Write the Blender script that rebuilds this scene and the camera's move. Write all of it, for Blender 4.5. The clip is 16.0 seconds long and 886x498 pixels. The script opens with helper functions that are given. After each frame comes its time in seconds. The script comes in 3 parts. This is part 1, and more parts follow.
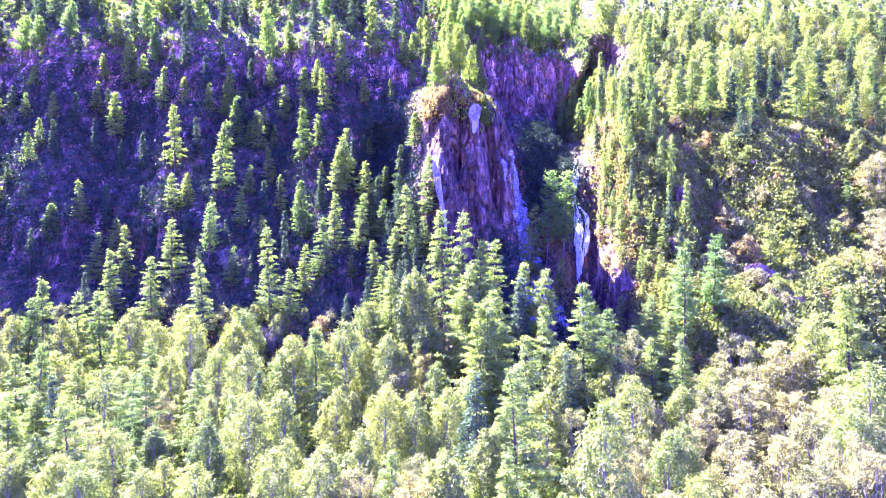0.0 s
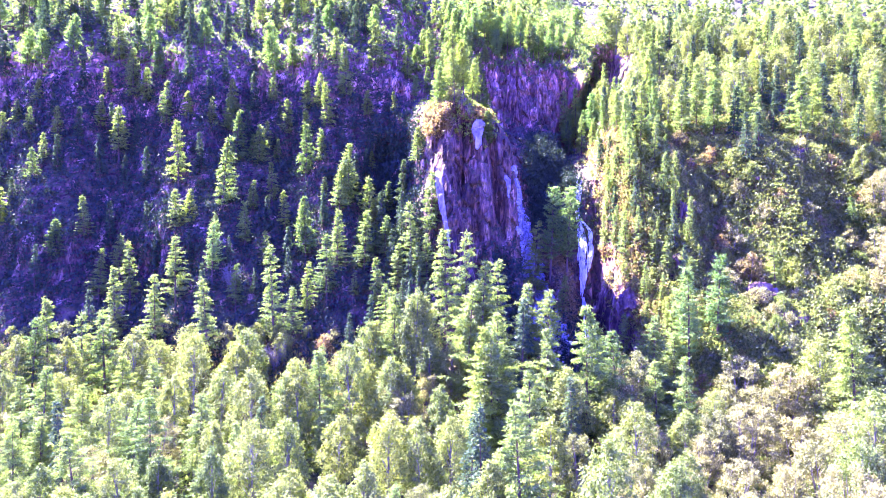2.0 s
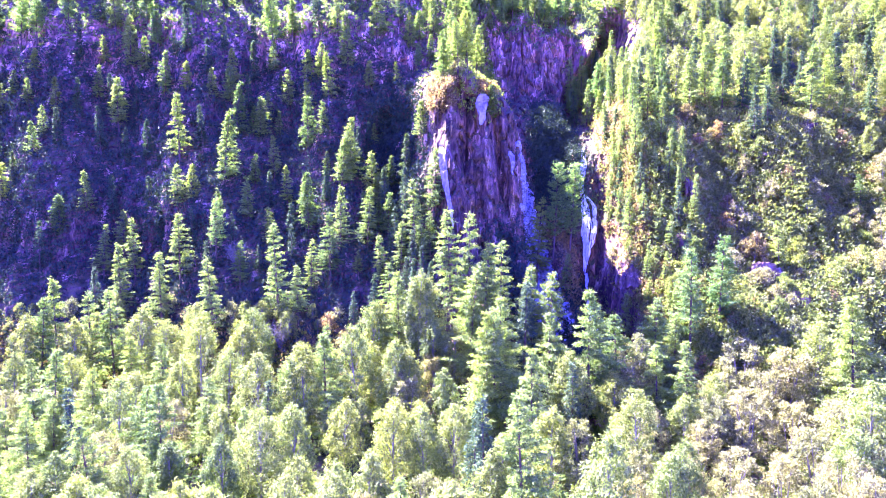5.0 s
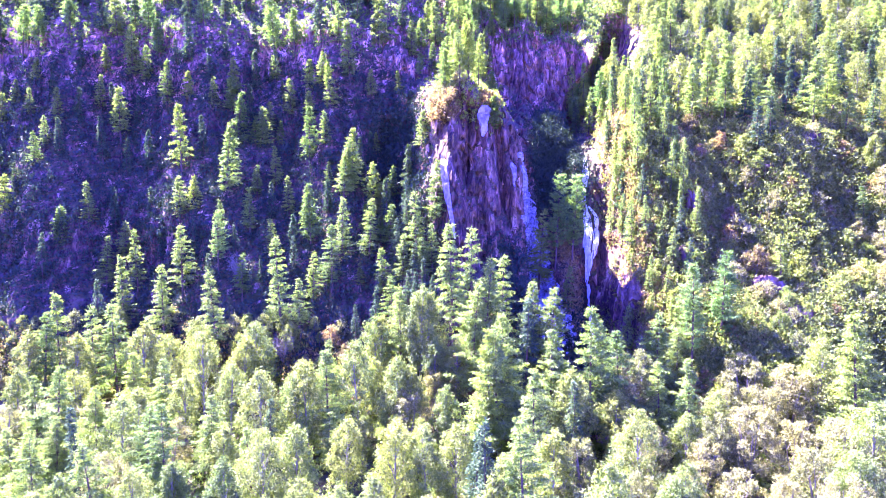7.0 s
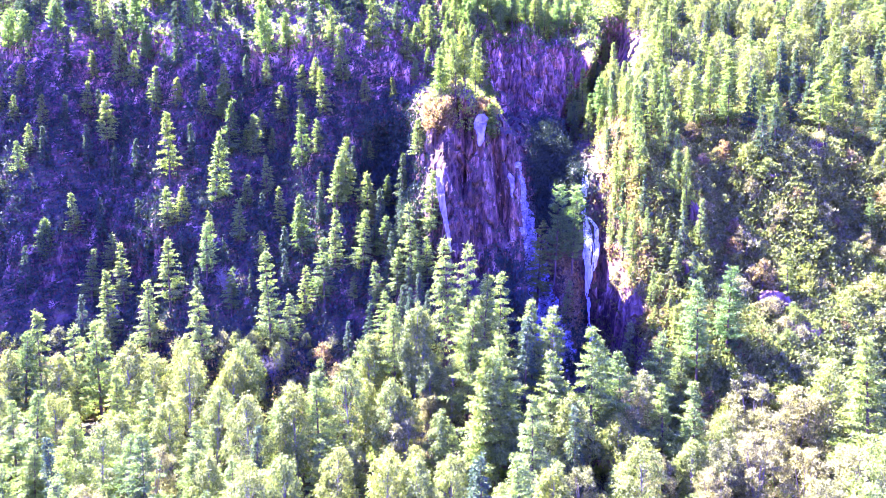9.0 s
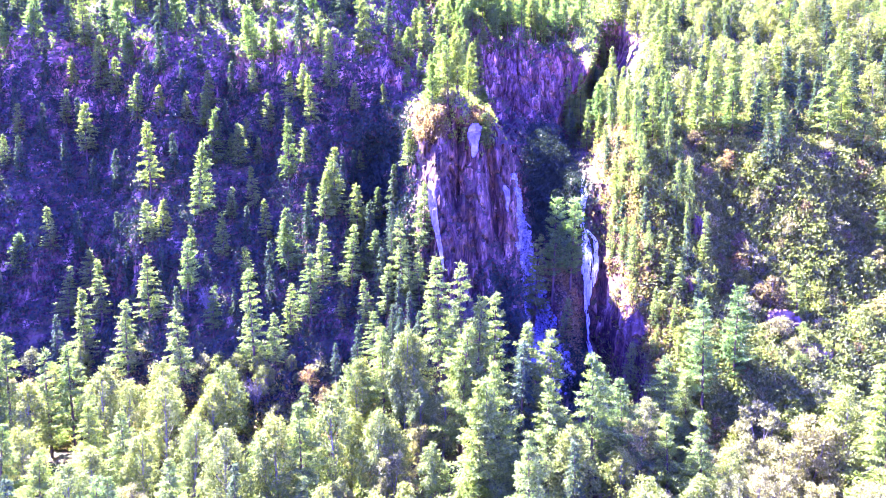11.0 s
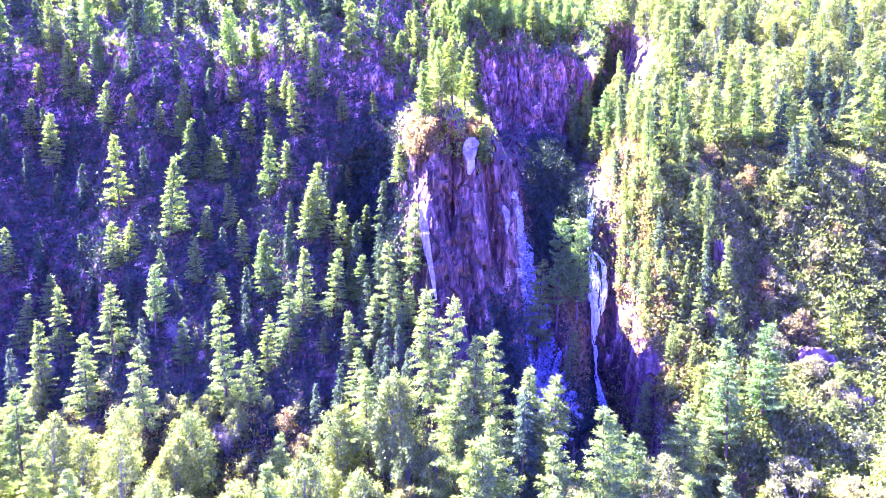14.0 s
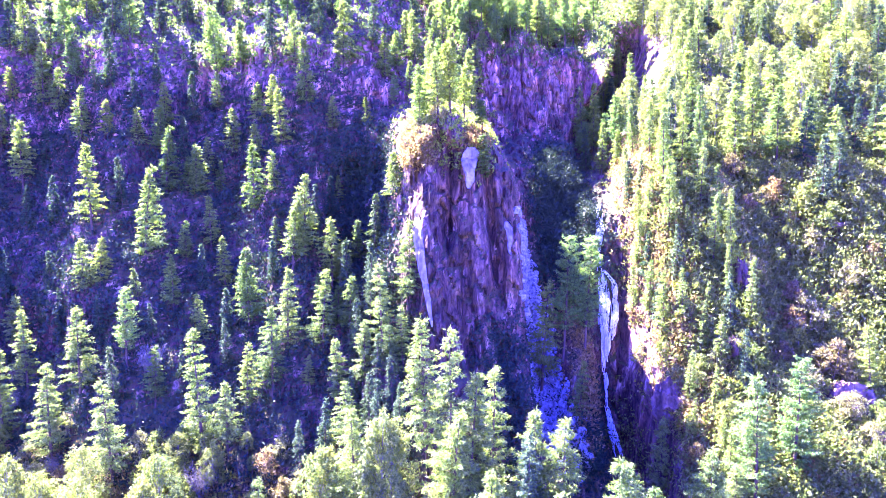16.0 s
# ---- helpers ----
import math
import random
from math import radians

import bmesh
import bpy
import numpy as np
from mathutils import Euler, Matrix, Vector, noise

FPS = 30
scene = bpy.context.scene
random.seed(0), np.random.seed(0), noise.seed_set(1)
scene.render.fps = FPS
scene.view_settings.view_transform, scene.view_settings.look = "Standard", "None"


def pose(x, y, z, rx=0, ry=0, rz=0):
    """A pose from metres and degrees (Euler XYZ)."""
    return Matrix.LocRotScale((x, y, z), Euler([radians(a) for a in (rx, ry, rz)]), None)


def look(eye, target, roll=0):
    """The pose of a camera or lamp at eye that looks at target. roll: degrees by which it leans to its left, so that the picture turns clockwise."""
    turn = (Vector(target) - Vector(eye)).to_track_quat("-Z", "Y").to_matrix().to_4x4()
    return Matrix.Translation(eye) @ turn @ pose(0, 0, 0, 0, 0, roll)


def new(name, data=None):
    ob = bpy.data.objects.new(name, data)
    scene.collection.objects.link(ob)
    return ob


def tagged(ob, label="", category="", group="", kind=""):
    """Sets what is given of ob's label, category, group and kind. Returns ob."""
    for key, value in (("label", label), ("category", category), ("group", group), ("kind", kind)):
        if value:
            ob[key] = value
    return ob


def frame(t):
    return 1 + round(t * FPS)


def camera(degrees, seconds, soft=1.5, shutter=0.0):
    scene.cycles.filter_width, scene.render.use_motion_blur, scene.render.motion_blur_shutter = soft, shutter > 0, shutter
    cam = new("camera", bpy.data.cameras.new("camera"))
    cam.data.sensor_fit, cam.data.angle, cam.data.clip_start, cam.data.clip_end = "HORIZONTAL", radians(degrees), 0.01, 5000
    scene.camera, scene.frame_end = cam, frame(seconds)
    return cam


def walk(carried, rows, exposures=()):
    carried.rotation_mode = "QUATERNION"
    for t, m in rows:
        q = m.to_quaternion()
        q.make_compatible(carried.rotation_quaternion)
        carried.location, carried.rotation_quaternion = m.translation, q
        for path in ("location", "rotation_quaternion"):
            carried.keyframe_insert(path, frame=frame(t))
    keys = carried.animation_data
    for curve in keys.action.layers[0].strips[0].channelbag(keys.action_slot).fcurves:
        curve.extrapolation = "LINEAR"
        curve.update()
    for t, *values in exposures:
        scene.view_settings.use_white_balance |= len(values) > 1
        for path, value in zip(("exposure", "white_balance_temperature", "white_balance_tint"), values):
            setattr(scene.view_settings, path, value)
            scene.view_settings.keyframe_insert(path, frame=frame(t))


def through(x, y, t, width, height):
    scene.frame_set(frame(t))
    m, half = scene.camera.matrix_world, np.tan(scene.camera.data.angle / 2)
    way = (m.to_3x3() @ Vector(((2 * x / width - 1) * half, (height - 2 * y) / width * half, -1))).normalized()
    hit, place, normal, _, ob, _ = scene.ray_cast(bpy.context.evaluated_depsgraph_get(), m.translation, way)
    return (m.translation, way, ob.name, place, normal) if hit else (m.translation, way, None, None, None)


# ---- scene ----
cam = camera(71.5, 16.0, soft=0.95)
METRES, EYE, TILT, LEAN, TURN = 40.0, 32.0, 0.0, 0.0, 0.0
ROWS = [
    (0.0, 0.0, 0.0, 0.0, 0.0, 0.0, -0.0),
    (0.5, -0.0002, -0.0001, 0.0218, 0.07, -0.03, 0.02),
    (1.0, -0.001, 0.0001, 0.0415, 0.12, -0.05, 0.03),
    (1.5, -0.0011, 0.0005, 0.0621, 0.2, -0.06, 0.04),
    (2.0, -0.0015, 0.0015, 0.0811, 0.27, -0.07, 0.04),
    (2.5, -0.0021, 0.0024, 0.0972, 0.33, -0.25, 0.03),
    (3.0, -0.0022, 0.0042, 0.1144, 0.38, -1.15, 0.02),
    (3.5, -0.0018, 0.0056, 0.1305, 0.42, -2.04, 0.01),
    (4.0, -0.0023, 0.0068, 0.146, 0.46, -3.21, 0.01),
    (6.5, -0.0041, 0.0074, 0.2348, 0.67, -4.44, 0.06),
    (7.0, -0.0035, 0.0127, 0.2515, 0.71, -4.47, 0.08),
    (7.5, -0.0017, 0.0276, 0.2666, 0.74, -4.49, 0.1),
    (8.0, 0.0006, 0.049, 0.2813, 0.77, -4.52, 0.13),
    (8.5, 0.0037, 0.0747, 0.2955, 0.74, -4.53, 0.15),
    (9.0, 0.0076, 0.1036, 0.3095, 0.55, -4.55, 0.18),
    (11.5, 0.0382, 0.2721, 0.3833, 0.36, -4.53, 0.4),
    (12.0, 0.0448, 0.3114, 0.3976, 0.38, -4.51, 0.42),
    (12.5, 0.0503, 0.3528, 0.4124, 0.4, -4.53, 0.45),
    (13.0, 0.0566, 0.3964, 0.4261, 0.43, -4.5, 0.48),
    (13.5, 0.0616, 0.4424, 0.4401, 0.49, -4.49, 0.47),
    (14.0, 0.0669, 0.4917, 0.4531, 0.55, -4.48, 0.49),
    (14.5, 0.0721, 0.5445, 0.4654, 0.61, -4.47, 0.49),
    (15.0, 0.0759, 0.5995, 0.4779, 0.65, -4.45, 0.51),
    (15.5, 0.0807, 0.6565, 0.4917, 0.73, -4.43, 0.52),
    (16.0, 0.0857, 0.703, 0.5074, 0.77, -4.39, 0.5),
]
walk(cam, [(t, pose(0, 0, EYE, TILT, LEAN, TURN) @ pose(METRES * x, METRES * y, METRES * z, 90 + pitch, roll, yaw)) for t, x, y, z, yaw, pitch, roll in ROWS], exposures=[(0.0, 4.1, 5050, 77), (7.0, 4.2, 5050, 77), (16.0, 4.5, 5050, 77)])

# ---- daylight ----
SUN_HEIGHT, SUN_SIDE = 53.0, 49.0  # degrees above the horizon, degrees to the left of straight ahead
world = bpy.data.worlds.new("sky")
world.use_nodes = True
scene.world = world
sky = world.node_tree.nodes.new("ShaderNodeTexSky")
sky.sky_type = 'NISHITA'
sky.sun_disc = False
sky.sun_elevation = radians(SUN_HEIGHT)
sky.sun_rotation = radians(-SUN_SIDE)
sky.ozone_density = 6.0
sky.dust_density = 0.3
world.node_tree.nodes["Background"].inputs["Strength"].default_value = 0.030
tint = world.node_tree.nodes.new("ShaderNodeMix")  # the violet cast of the clip's shade
tint.data_type, tint.blend_type = "RGBA", "MULTIPLY"
tint.inputs[0].default_value = 1.0
tint.inputs[7].default_value = (1.12, 0.8, 3.35, 1)
world.node_tree.links.new(sky.outputs["Color"], tint.inputs[6])
world.node_tree.links.new(tint.outputs[2], world.node_tree.nodes["Background"].inputs["Color"])
sun_data = bpy.data.lights.new("sun", "SUN")
sun_data.energy, sun_data.angle, sun_data.color = 5.0, radians(0.5), (1.0, 0.98, 0.57)
sun = new("sun", sun_data)
sun_way = Vector((-math.sin(radians(SUN_SIDE)) * math.cos(radians(SUN_HEIGHT)), math.cos(radians(SUN_SIDE)) * math.cos(radians(SUN_HEIGHT)), math.sin(radians(SUN_HEIGHT))))
sun.matrix_world = look(sun_way * 300, (0, 0, 0))

# ---- materials ----
def material(name, roughness=0.8):
    mat = bpy.data.materials.new(name)
    mat.use_nodes = True
    tree = mat.node_tree
    bsdf = tree.nodes["Principled BSDF"]
    bsdf.inputs["Roughness"].default_value = roughness
    bsdf.inputs["Specular IOR Level"].default_value = 0.25
    return mat, tree, bsdf


def node(tree, kind, **values):
    n = tree.nodes.new(kind)
    for key, value in values.items():
        n.inputs[key.replace("_", " ")].default_value = value
    return n


def ramp(tree, source, stops):
    """A colour ramp fed by a socket; stops are (place, colour)."""
    n = tree.nodes.new("ShaderNodeValToRGB")
    while len(n.color_ramp.elements) < len(stops):
        n.color_ramp.elements.new(0.5)
    for e, (at, colour) in zip(n.color_ramp.elements, stops):
        e.position, e.color = at, (*colour, 1)
    tree.links.new(source, n.inputs["Fac"])
    return n.outputs["Color"]


def noise_at(tree, scale, detail=5.0, stretch=(1, 1, 1), distortion=0.0):
    """Noise in metres, by place in the world of the mesh."""
    co = tree.nodes.new("ShaderNodeTexCoord")
    mp = tree.nodes.new("ShaderNodeMapping")
    mp.inputs["Scale"].default_value = stretch
    tree.links.new(co.outputs["Object"], mp.inputs["Vector"])
    n = node(tree, "ShaderNodeTexNoise", Scale=scale, Detail=detail, Distortion=distortion)
    tree.links.new(mp.outputs["Vector"], n.inputs["Vector"])
    return n.outputs["Fac"]


def mixed(tree, fac, a, b, mode="MIX"):
    n = tree.nodes.new("ShaderNodeMix")
    n.data_type, n.blend_type = "RGBA", mode
    for socket, value in (("Factor", fac), ("A", a), ("B", b)):
        s = n.inputs[0] if socket == "Factor" else n.inputs[6 if socket == "A" else 7]
        if isinstance(value, (int, float)):
            s.default_value = value
        elif isinstance(value, tuple):
            s.default_value = (*value, 1)
        else:
            tree.links.new(value, s)
    return n.outputs[2]


def bumped(tree, bsdf, height, strength, distance):
    b = node(tree, "ShaderNodeBump", Strength=strength, Distance=distance)
    tree.links.new(height, b.inputs["Height"])
    tree.links.new(b.outputs["Normal"], bsdf.inputs["Normal"])


def leaf_material(name, dark, mid, light, through_colour, through=0.45):
    """Leaves or needles: a matt upper side, and light that shines through; each tree and each tuft a little different."""
    mat = bpy.data.materials.new(name)
    mat.use_nodes = True
    tree = mat.node_tree
    tree.nodes.remove(tree.nodes["Principled BSDF"])
    out = tree.nodes["Material Output"]
    info = tree.nodes.new("ShaderNodeObjectInfo")
    geo = tree.nodes.new("ShaderNodeNewGeometry")
    base = ramp(tree, geo.outputs["Random Per Island"], [(0.0, dark), (0.5, mid), (1.0, light)])
    tone = ramp(tree, info.outputs["Random"], [(0.0, (0.6, 0.72, 0.7)), (0.2, (0.88, 0.95, 0.9)), (0.5, (1.0, 1.0, 1.0)), (0.85, (1.06, 1.06, 0.88)), (1.0, (1.2, 1.14, 0.72))])
    colour = mixed(tree, 1.0, base, tone, "MULTIPLY")
    diffuse = tree.nodes.new("ShaderNodeBsdfDiffuse")
    tree.links.new(colour, diffuse.inputs["Color"])
    lucent = tree.nodes.new("ShaderNodeBsdfTranslucent")
    tree.links.new(mixed(tree, 1.0, colour, through_colour, "MULTIPLY"), lucent.inputs["Color"])
    gloss = node(tree, "ShaderNodeBsdfGlossy", Roughness=0.5)
    gloss.inputs["Color"].default_value = (0.8, 0.85, 0.9, 1)
    a = tree.nodes.new("ShaderNodeMixShader")
    a.inputs[0].default_value = through
    tree.links.new(diffuse.outputs[0], a.inputs[1])
    tree.links.new(lucent.outputs[0], a.inputs[2])
    b = tree.nodes.new("ShaderNodeMixShader")
    b.inputs[0].default_value = 0.02
    tree.links.new(a.outputs[0], b.inputs[1])
    tree.links.new(gloss.outputs[0], b.inputs[2])
    tree.links.new(b.outputs[0], out.inputs["Surface"])
    return mat


def bark_material(name, a, b):
    mat, tree, bsdf = material(name, 0.9)
    n = noise_at(tree, 3.0, 6.0, (1, 1, 0.25))
    tree.links.new(ramp(tree, n, [(0.3, a), (0.7, b)]), bsdf.inputs["Base Color"])
    bumped(tree, bsdf, n, 0.6, 0.05)
    return mat


larch_needles = leaf_material("larch_needles", (0.095, 0.15, 0.032), (0.16, 0.235, 0.052), (0.25, 0.325, 0.085), (1.6, 1.65, 0.65), 0.4)
# dark shrub leaves: the shade of slope and hollows is put into their colour
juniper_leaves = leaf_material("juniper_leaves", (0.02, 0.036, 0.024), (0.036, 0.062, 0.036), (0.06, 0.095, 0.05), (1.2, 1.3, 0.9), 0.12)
spruce_needles = leaf_material("spruce_needles", (0.03, 0.06, 0.03), (0.058, 0.105, 0.05), (0.10, 0.16, 0.07), (1.5, 1.5, 0.8), 0.3)
pine_needles = leaf_material("pine_needles", (0.09, 0.16, 0.04), (0.14, 0.23, 0.06), (0.21, 0.32, 0.085), (1.5, 1.6, 0.75), 0.48)
birch_leaves = leaf_material("birch_leaves", (0.09, 0.13, 0.024), (0.17, 0.22, 0.044), (0.27, 0.315, 0.085), (1.5, 1.5, 0.7), 0.4)
willow_leaves = leaf_material("willow_leaves", (0.12, 0.125, 0.045), (0.21, 0.215, 0.075), (0.40, 0.40, 0.17), (1.35, 1.3, 0.75), 0.38)
dry_leaves = leaf_material("dry_leaves", (0.14, 0.10, 0.042), (0.22, 0.17, 0.07), (0.34, 0.28, 0.13), (1.4, 1.3, 0.8), 0.5)
conifer_bark = bark_material("conifer_bark", (0.06, 0.04, 0.03), (0.16, 0.11, 0.08))
birch_bark = bark_material("birch_bark", (0.08, 0.07, 0.06), (0.3, 0.28, 0.25))
grey_wood = bark_material("grey_wood", (0.12, 0.10, 0.085), (0.28, 0.25, 0.22))

# Ground: rock where it is steep, dry grass, litter and herbs where it is flatter.
land_material, tree, bsdf = material("rock_and_turf", 0.9)
streak = noise_at(tree, 0.5, 9.0, (1.0, 1.0, 0.16), 0.5)
fine = noise_at(tree, 2.2, 9.0, (1.0, 1.0, 0.28), 0.3)
rock = ramp(tree, streak, [(0.30, (0.045, 0.036, 0.038)), (0.46, (0.11, 0.084, 0.08)), (0.58, (0.21, 0.16, 0.15)), (0.70, (0.55, 0.48, 0.46))])
blotch = noise_at(tree, 0.16, 6.0, (1.0, 1.0, 0.6), 0.8)
rock = mixed(tree, 0.55, rock, ramp(tree, blotch, [(0.35, (0.62, 0.55, 0.48)), (0.5, (1.1, 0.95, 0.78)), (0.65, (1.6, 1.1, 0.7))]), "MULTIPLY")
cracks = tree.nodes.new("ShaderNodeTexVoronoi")
cracks.feature = "DISTANCE_TO_EDGE"
cracks.inputs["Scale"].default_value = 0.8
bend = tree.nodes.new("ShaderNodeMapping")
bend.inputs["Scale"].default_value = (1.0, 0.7, 0.32)
spot = tree.nodes.new("ShaderNodeTexCoord")
warp = node(tree, "ShaderNodeTexNoise", Scale=0.35, Detail=5.0)
tree.links.new(spot.outputs["Object"], warp.inputs["Vector"])
push = tree.nodes.new("ShaderNodeVectorMath")
push.operation = "MULTIPLY_ADD"
push.inputs[1].default_value = (5.0, 5.0, 5.0)
tree.links.new(warp.outputs["Color"], push.inputs[0])
tree.links.new(spot.outputs["Object"], push.inputs[2])
tree.links.new(push.outputs[0], bend.inputs["Vector"])
tree.links.new(bend.outputs["Vector"], cracks.inputs["Vector"])
rock = mixed(tree, 0.6, rock, ramp(tree, cracks.outputs["Distance"], [(0.0, (0.3, 0.27, 0.27)), (0.05, (1.0, 1.0, 1.0))]), "MULTIPLY")
rock = mixed(tree, 0.9, rock, ramp(tree, fine, [(0.36, (0.33, 0.28, 0.22)), (0.64, (1.45, 1.22, 0.95))]), "MULTIPLY")
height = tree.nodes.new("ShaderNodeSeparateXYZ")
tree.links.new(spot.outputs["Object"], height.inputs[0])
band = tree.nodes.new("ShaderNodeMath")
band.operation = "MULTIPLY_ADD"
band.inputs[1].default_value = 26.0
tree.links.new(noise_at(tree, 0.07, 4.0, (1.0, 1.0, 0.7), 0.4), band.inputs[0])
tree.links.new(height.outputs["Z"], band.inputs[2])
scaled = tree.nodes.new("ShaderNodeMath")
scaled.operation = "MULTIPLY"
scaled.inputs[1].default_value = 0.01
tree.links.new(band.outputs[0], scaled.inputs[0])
rock = mixed(tree, 1.0, rock, ramp(tree, scaled.outputs[0], [(0.74, (1.0, 1.0, 1.0)), (0.84, (1.9, 1.8, 1.75))]), "MULTIPLY")  # haze over the upper cliffs, with some paler stone, painted into the rock colour
turf = ramp(tree, noise_at(tree, 0.5, 8.0), [(0.3, (0.03, 0.04, 0.015)), (0.45, (0.06, 0.07, 0.025)), (0.58, (0.11, 0.09, 0.035)), (0.75, (0.17, 0.135, 0.06))])
geo = tree.nodes.new("ShaderNodeNewGeometry")
split = tree.nodes.new("ShaderNodeSeparateXYZ")
tree.links.new(geo.outputs["True Normal"], split.inputs[0])
wobble = tree.nodes.new("ShaderNodeMath")
wobble.operation = "ADD"
tree.links.new(split.outputs["Z"], wobble.inputs[0])
soft = tree.nodes.new("ShaderNodeMath")
soft.operation = "MULTIPLY_ADD"
soft.inputs[1].default_value, soft.inputs[2].default_value = 0.7, -0.35
tree.links.new(noise_at(tree, 0.25, 7.0), soft.inputs[0])
tree.links.new(soft.outputs[0], wobble.inputs[1])
steep = ramp(tree, wobble.outputs[0], [(0.42, (0, 0, 0)), (0.60, (1, 1, 1))])
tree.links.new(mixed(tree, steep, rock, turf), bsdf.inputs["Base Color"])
bumped(tree, bsdf, mixed(tree, 0.5, fine, streak), 0.9, 0.8)

# ---- the land ----
# --- lie of the land (metres): the height of the valley floor, and how far off the slopes stand at each height
def steps(v, stops):
    """Straight lines through (place, value), carried on past both ends."""
    for (a, p), (b, q) in zip(stops, stops[1:]):
        if v <= b or (b, q) == stops[-1]:
            return p + (q - p) * (v - a) / (b - a)


def ease(a, b, v):
    k = min(1.0, max(0.0, (v - a) / (b - a)))
    return k * k * (3 - 2 * k)


FOOT = 8.0  # height at which the slopes begin


def off(x, z):
    """How far ahead the slope stands at x and the height z."""
    left = steps(z, ((8, 98), (25, 114), (42, 127), (57, 139), (66, 144), (84, 152.5), (110, 180), (180, 275)))
    centre = steps(z, ((8, 88), (14, 97), (20, 104), (30, 114), (45, 126), (58, 137), (66, 140), (71, 150), (90, 168), (112, 200), (180, 300)))
    cliff = steps(z + 0.28 * (x - 15) + 2.0 * math.sin(x * 0.55), ((52, 138), (58, 148), (63, 155), (66, 157.5), (88, 164), (92, 174), (112, 204), (180, 300))) + 0.5 * max(0.0, min(x, 40) - 24)
    right = steps(z, ((8, 90), (13, 94), (20, 98.5), (26, 102.5), (31, 108.5), (37, 112.5), (43, 117), (51, 122), (55, 125.5), (60, 132), (66, 141), (75, 153), (84, 166), (110, 205), (180, 300)))
    y = left + (centre - left) * ease(-16, -4, x)
    y += (cliff - y) * ease(4, 13, x + 0.12 * (z - 76)) * ease(54, 66, z)
    y += 5.0 * (1 - ease(-54, -42, x)) * (1 - ease(28, 42, z))
    right -= 0.08 * (min(130.0, max(34.0, x)) - 48.0)
    right += 4.5 * math.exp(-((x - 33.5) / 4.5) ** 2) * ease(11, 18, z) * (1 - ease(27, 36, z))
    y = y + (right - y) * ease(32.2, 36.0, x)
    # the rock buttress: a blunt nose whose top falls away to the ravine
    crown = 64.0 - 0.035 * (x - 1.0) ** 2 - 0.12 * max(0.0, x - 8.0) ** 2 + 1.2 * math.sin(x * 0.7)
    nose = math.exp(-(abs(x - 5.5 - 0.06 * (45 - z)) / 10.6) ** 4)
    y -= (2.0 + 0.58 * max(0.0, z - 30.0)) * nose * ease(14, 30, z) * (1 - ease(crown - 3, crown + 10, z))
    # its deep clefts, and the pillar beside them
    y += 3.4 * math.exp(-((x - 9.2 - 0.1 * (50 - z)) / 1.0) ** 2) * ease(34, 42, z) * (1 - ease(55, 61, z))
    y += 2.6 * math.exp(-((x - 3.3 + 0.05 * (52 - z)) / 0.7) ** 2) * ease(42, 50, z) * (1 - ease(57, 62, z))
    y += 2.4 * math.exp(-((x - 5.6 - 0.06 * (40 - z)) / 0.9) ** 2) * ease(26, 32, z) * (1 - ease(42, 48, z))
    y -= 1.6 * math.exp(-((x - 0.2 - 0.07 * (50 - z)) / 1.5) ** 4) * ease(28, 36, z) * (1 - ease(54, 60, z))
    # the hollow beside it, under a band of cliff
    y += 5.0 * math.exp(-((x + 14) / 5.0) ** 2) * ease(30, 44, z) * (1 - ease(54, 62, z))
    # the shaded hollow between the buttress and the ravine: scree below, a steep wall above
    hollow = steps(z, ((8, 101), (14, 113), (22, 121), (32, 128), (44, 135), (56, 143), (62, 150), (65, 157), (88, 164))) - 0.3 * (26 - x)
    y += (hollow - y) * ease(13, 16.5, x) * (1 - ease(27, 30.5, x)) * ease(11, 17, z) * (1 - ease(62, 70, z))
    # the spur with pines beside the waterfall
    y -= 10.0 * math.exp(-((x - 22.0) / 2.7) ** 2) * ease(10, 20, z) * (1 - ease(27, 34, z))
    # the ravine with the waterfall, and its upper reach
    mid = 28.7 + 0.05 * (z - 30) + 15.0 * ease(56, 90, z)
    wide = 3.5 + 1.2 * ease(50, 80, z)
    back = steps(z, ((8, 101), (13, 119), (25, 124), (37, 127.5), (50, 134), (56, 146), (61, 160), (72, 178), (84, 194), (110, 222)))
    y += (back - y) * math.exp(-(abs(x - mid) / wide) ** 4) * ease(9, 14, z) * (1 - ease(82, 98, z))
    # gully in the slope on the sunny side, and a knoll of rock at its foot
    y += 1.5 * math.exp(-((x - 43 - 0.25 * (z - 15)) / 3.0) ** 2) * ease(10, 20, z) * (1 - ease(55, 70, z))
    y -= 5.0 * math.exp(-((x - 53) / 5.0) ** 2 - ((z - 18) / 6.0) ** 2)
    # ribs and bays of the long slope
    y += 2.2 * math.sin(x * 0.19 + 0.05 * z) * ease(14, 30, z) * (1 - ease(-22, -12, x))
    y += 0.9 * math.sin(x * 0.31 + 0.08 * z + 1.0) * ease(14, 30, z) * ease(36, 46, x)
    return y


def floor_height(x, y):
    """The valley floor, rising gently to the foot of the slopes."""
    return steps(y, ((-1500, 60), (-300, 4), (40, 1.0), (60, 2.0), (80, 5.0), (98, FOOT))) if y < 98 else FOOT


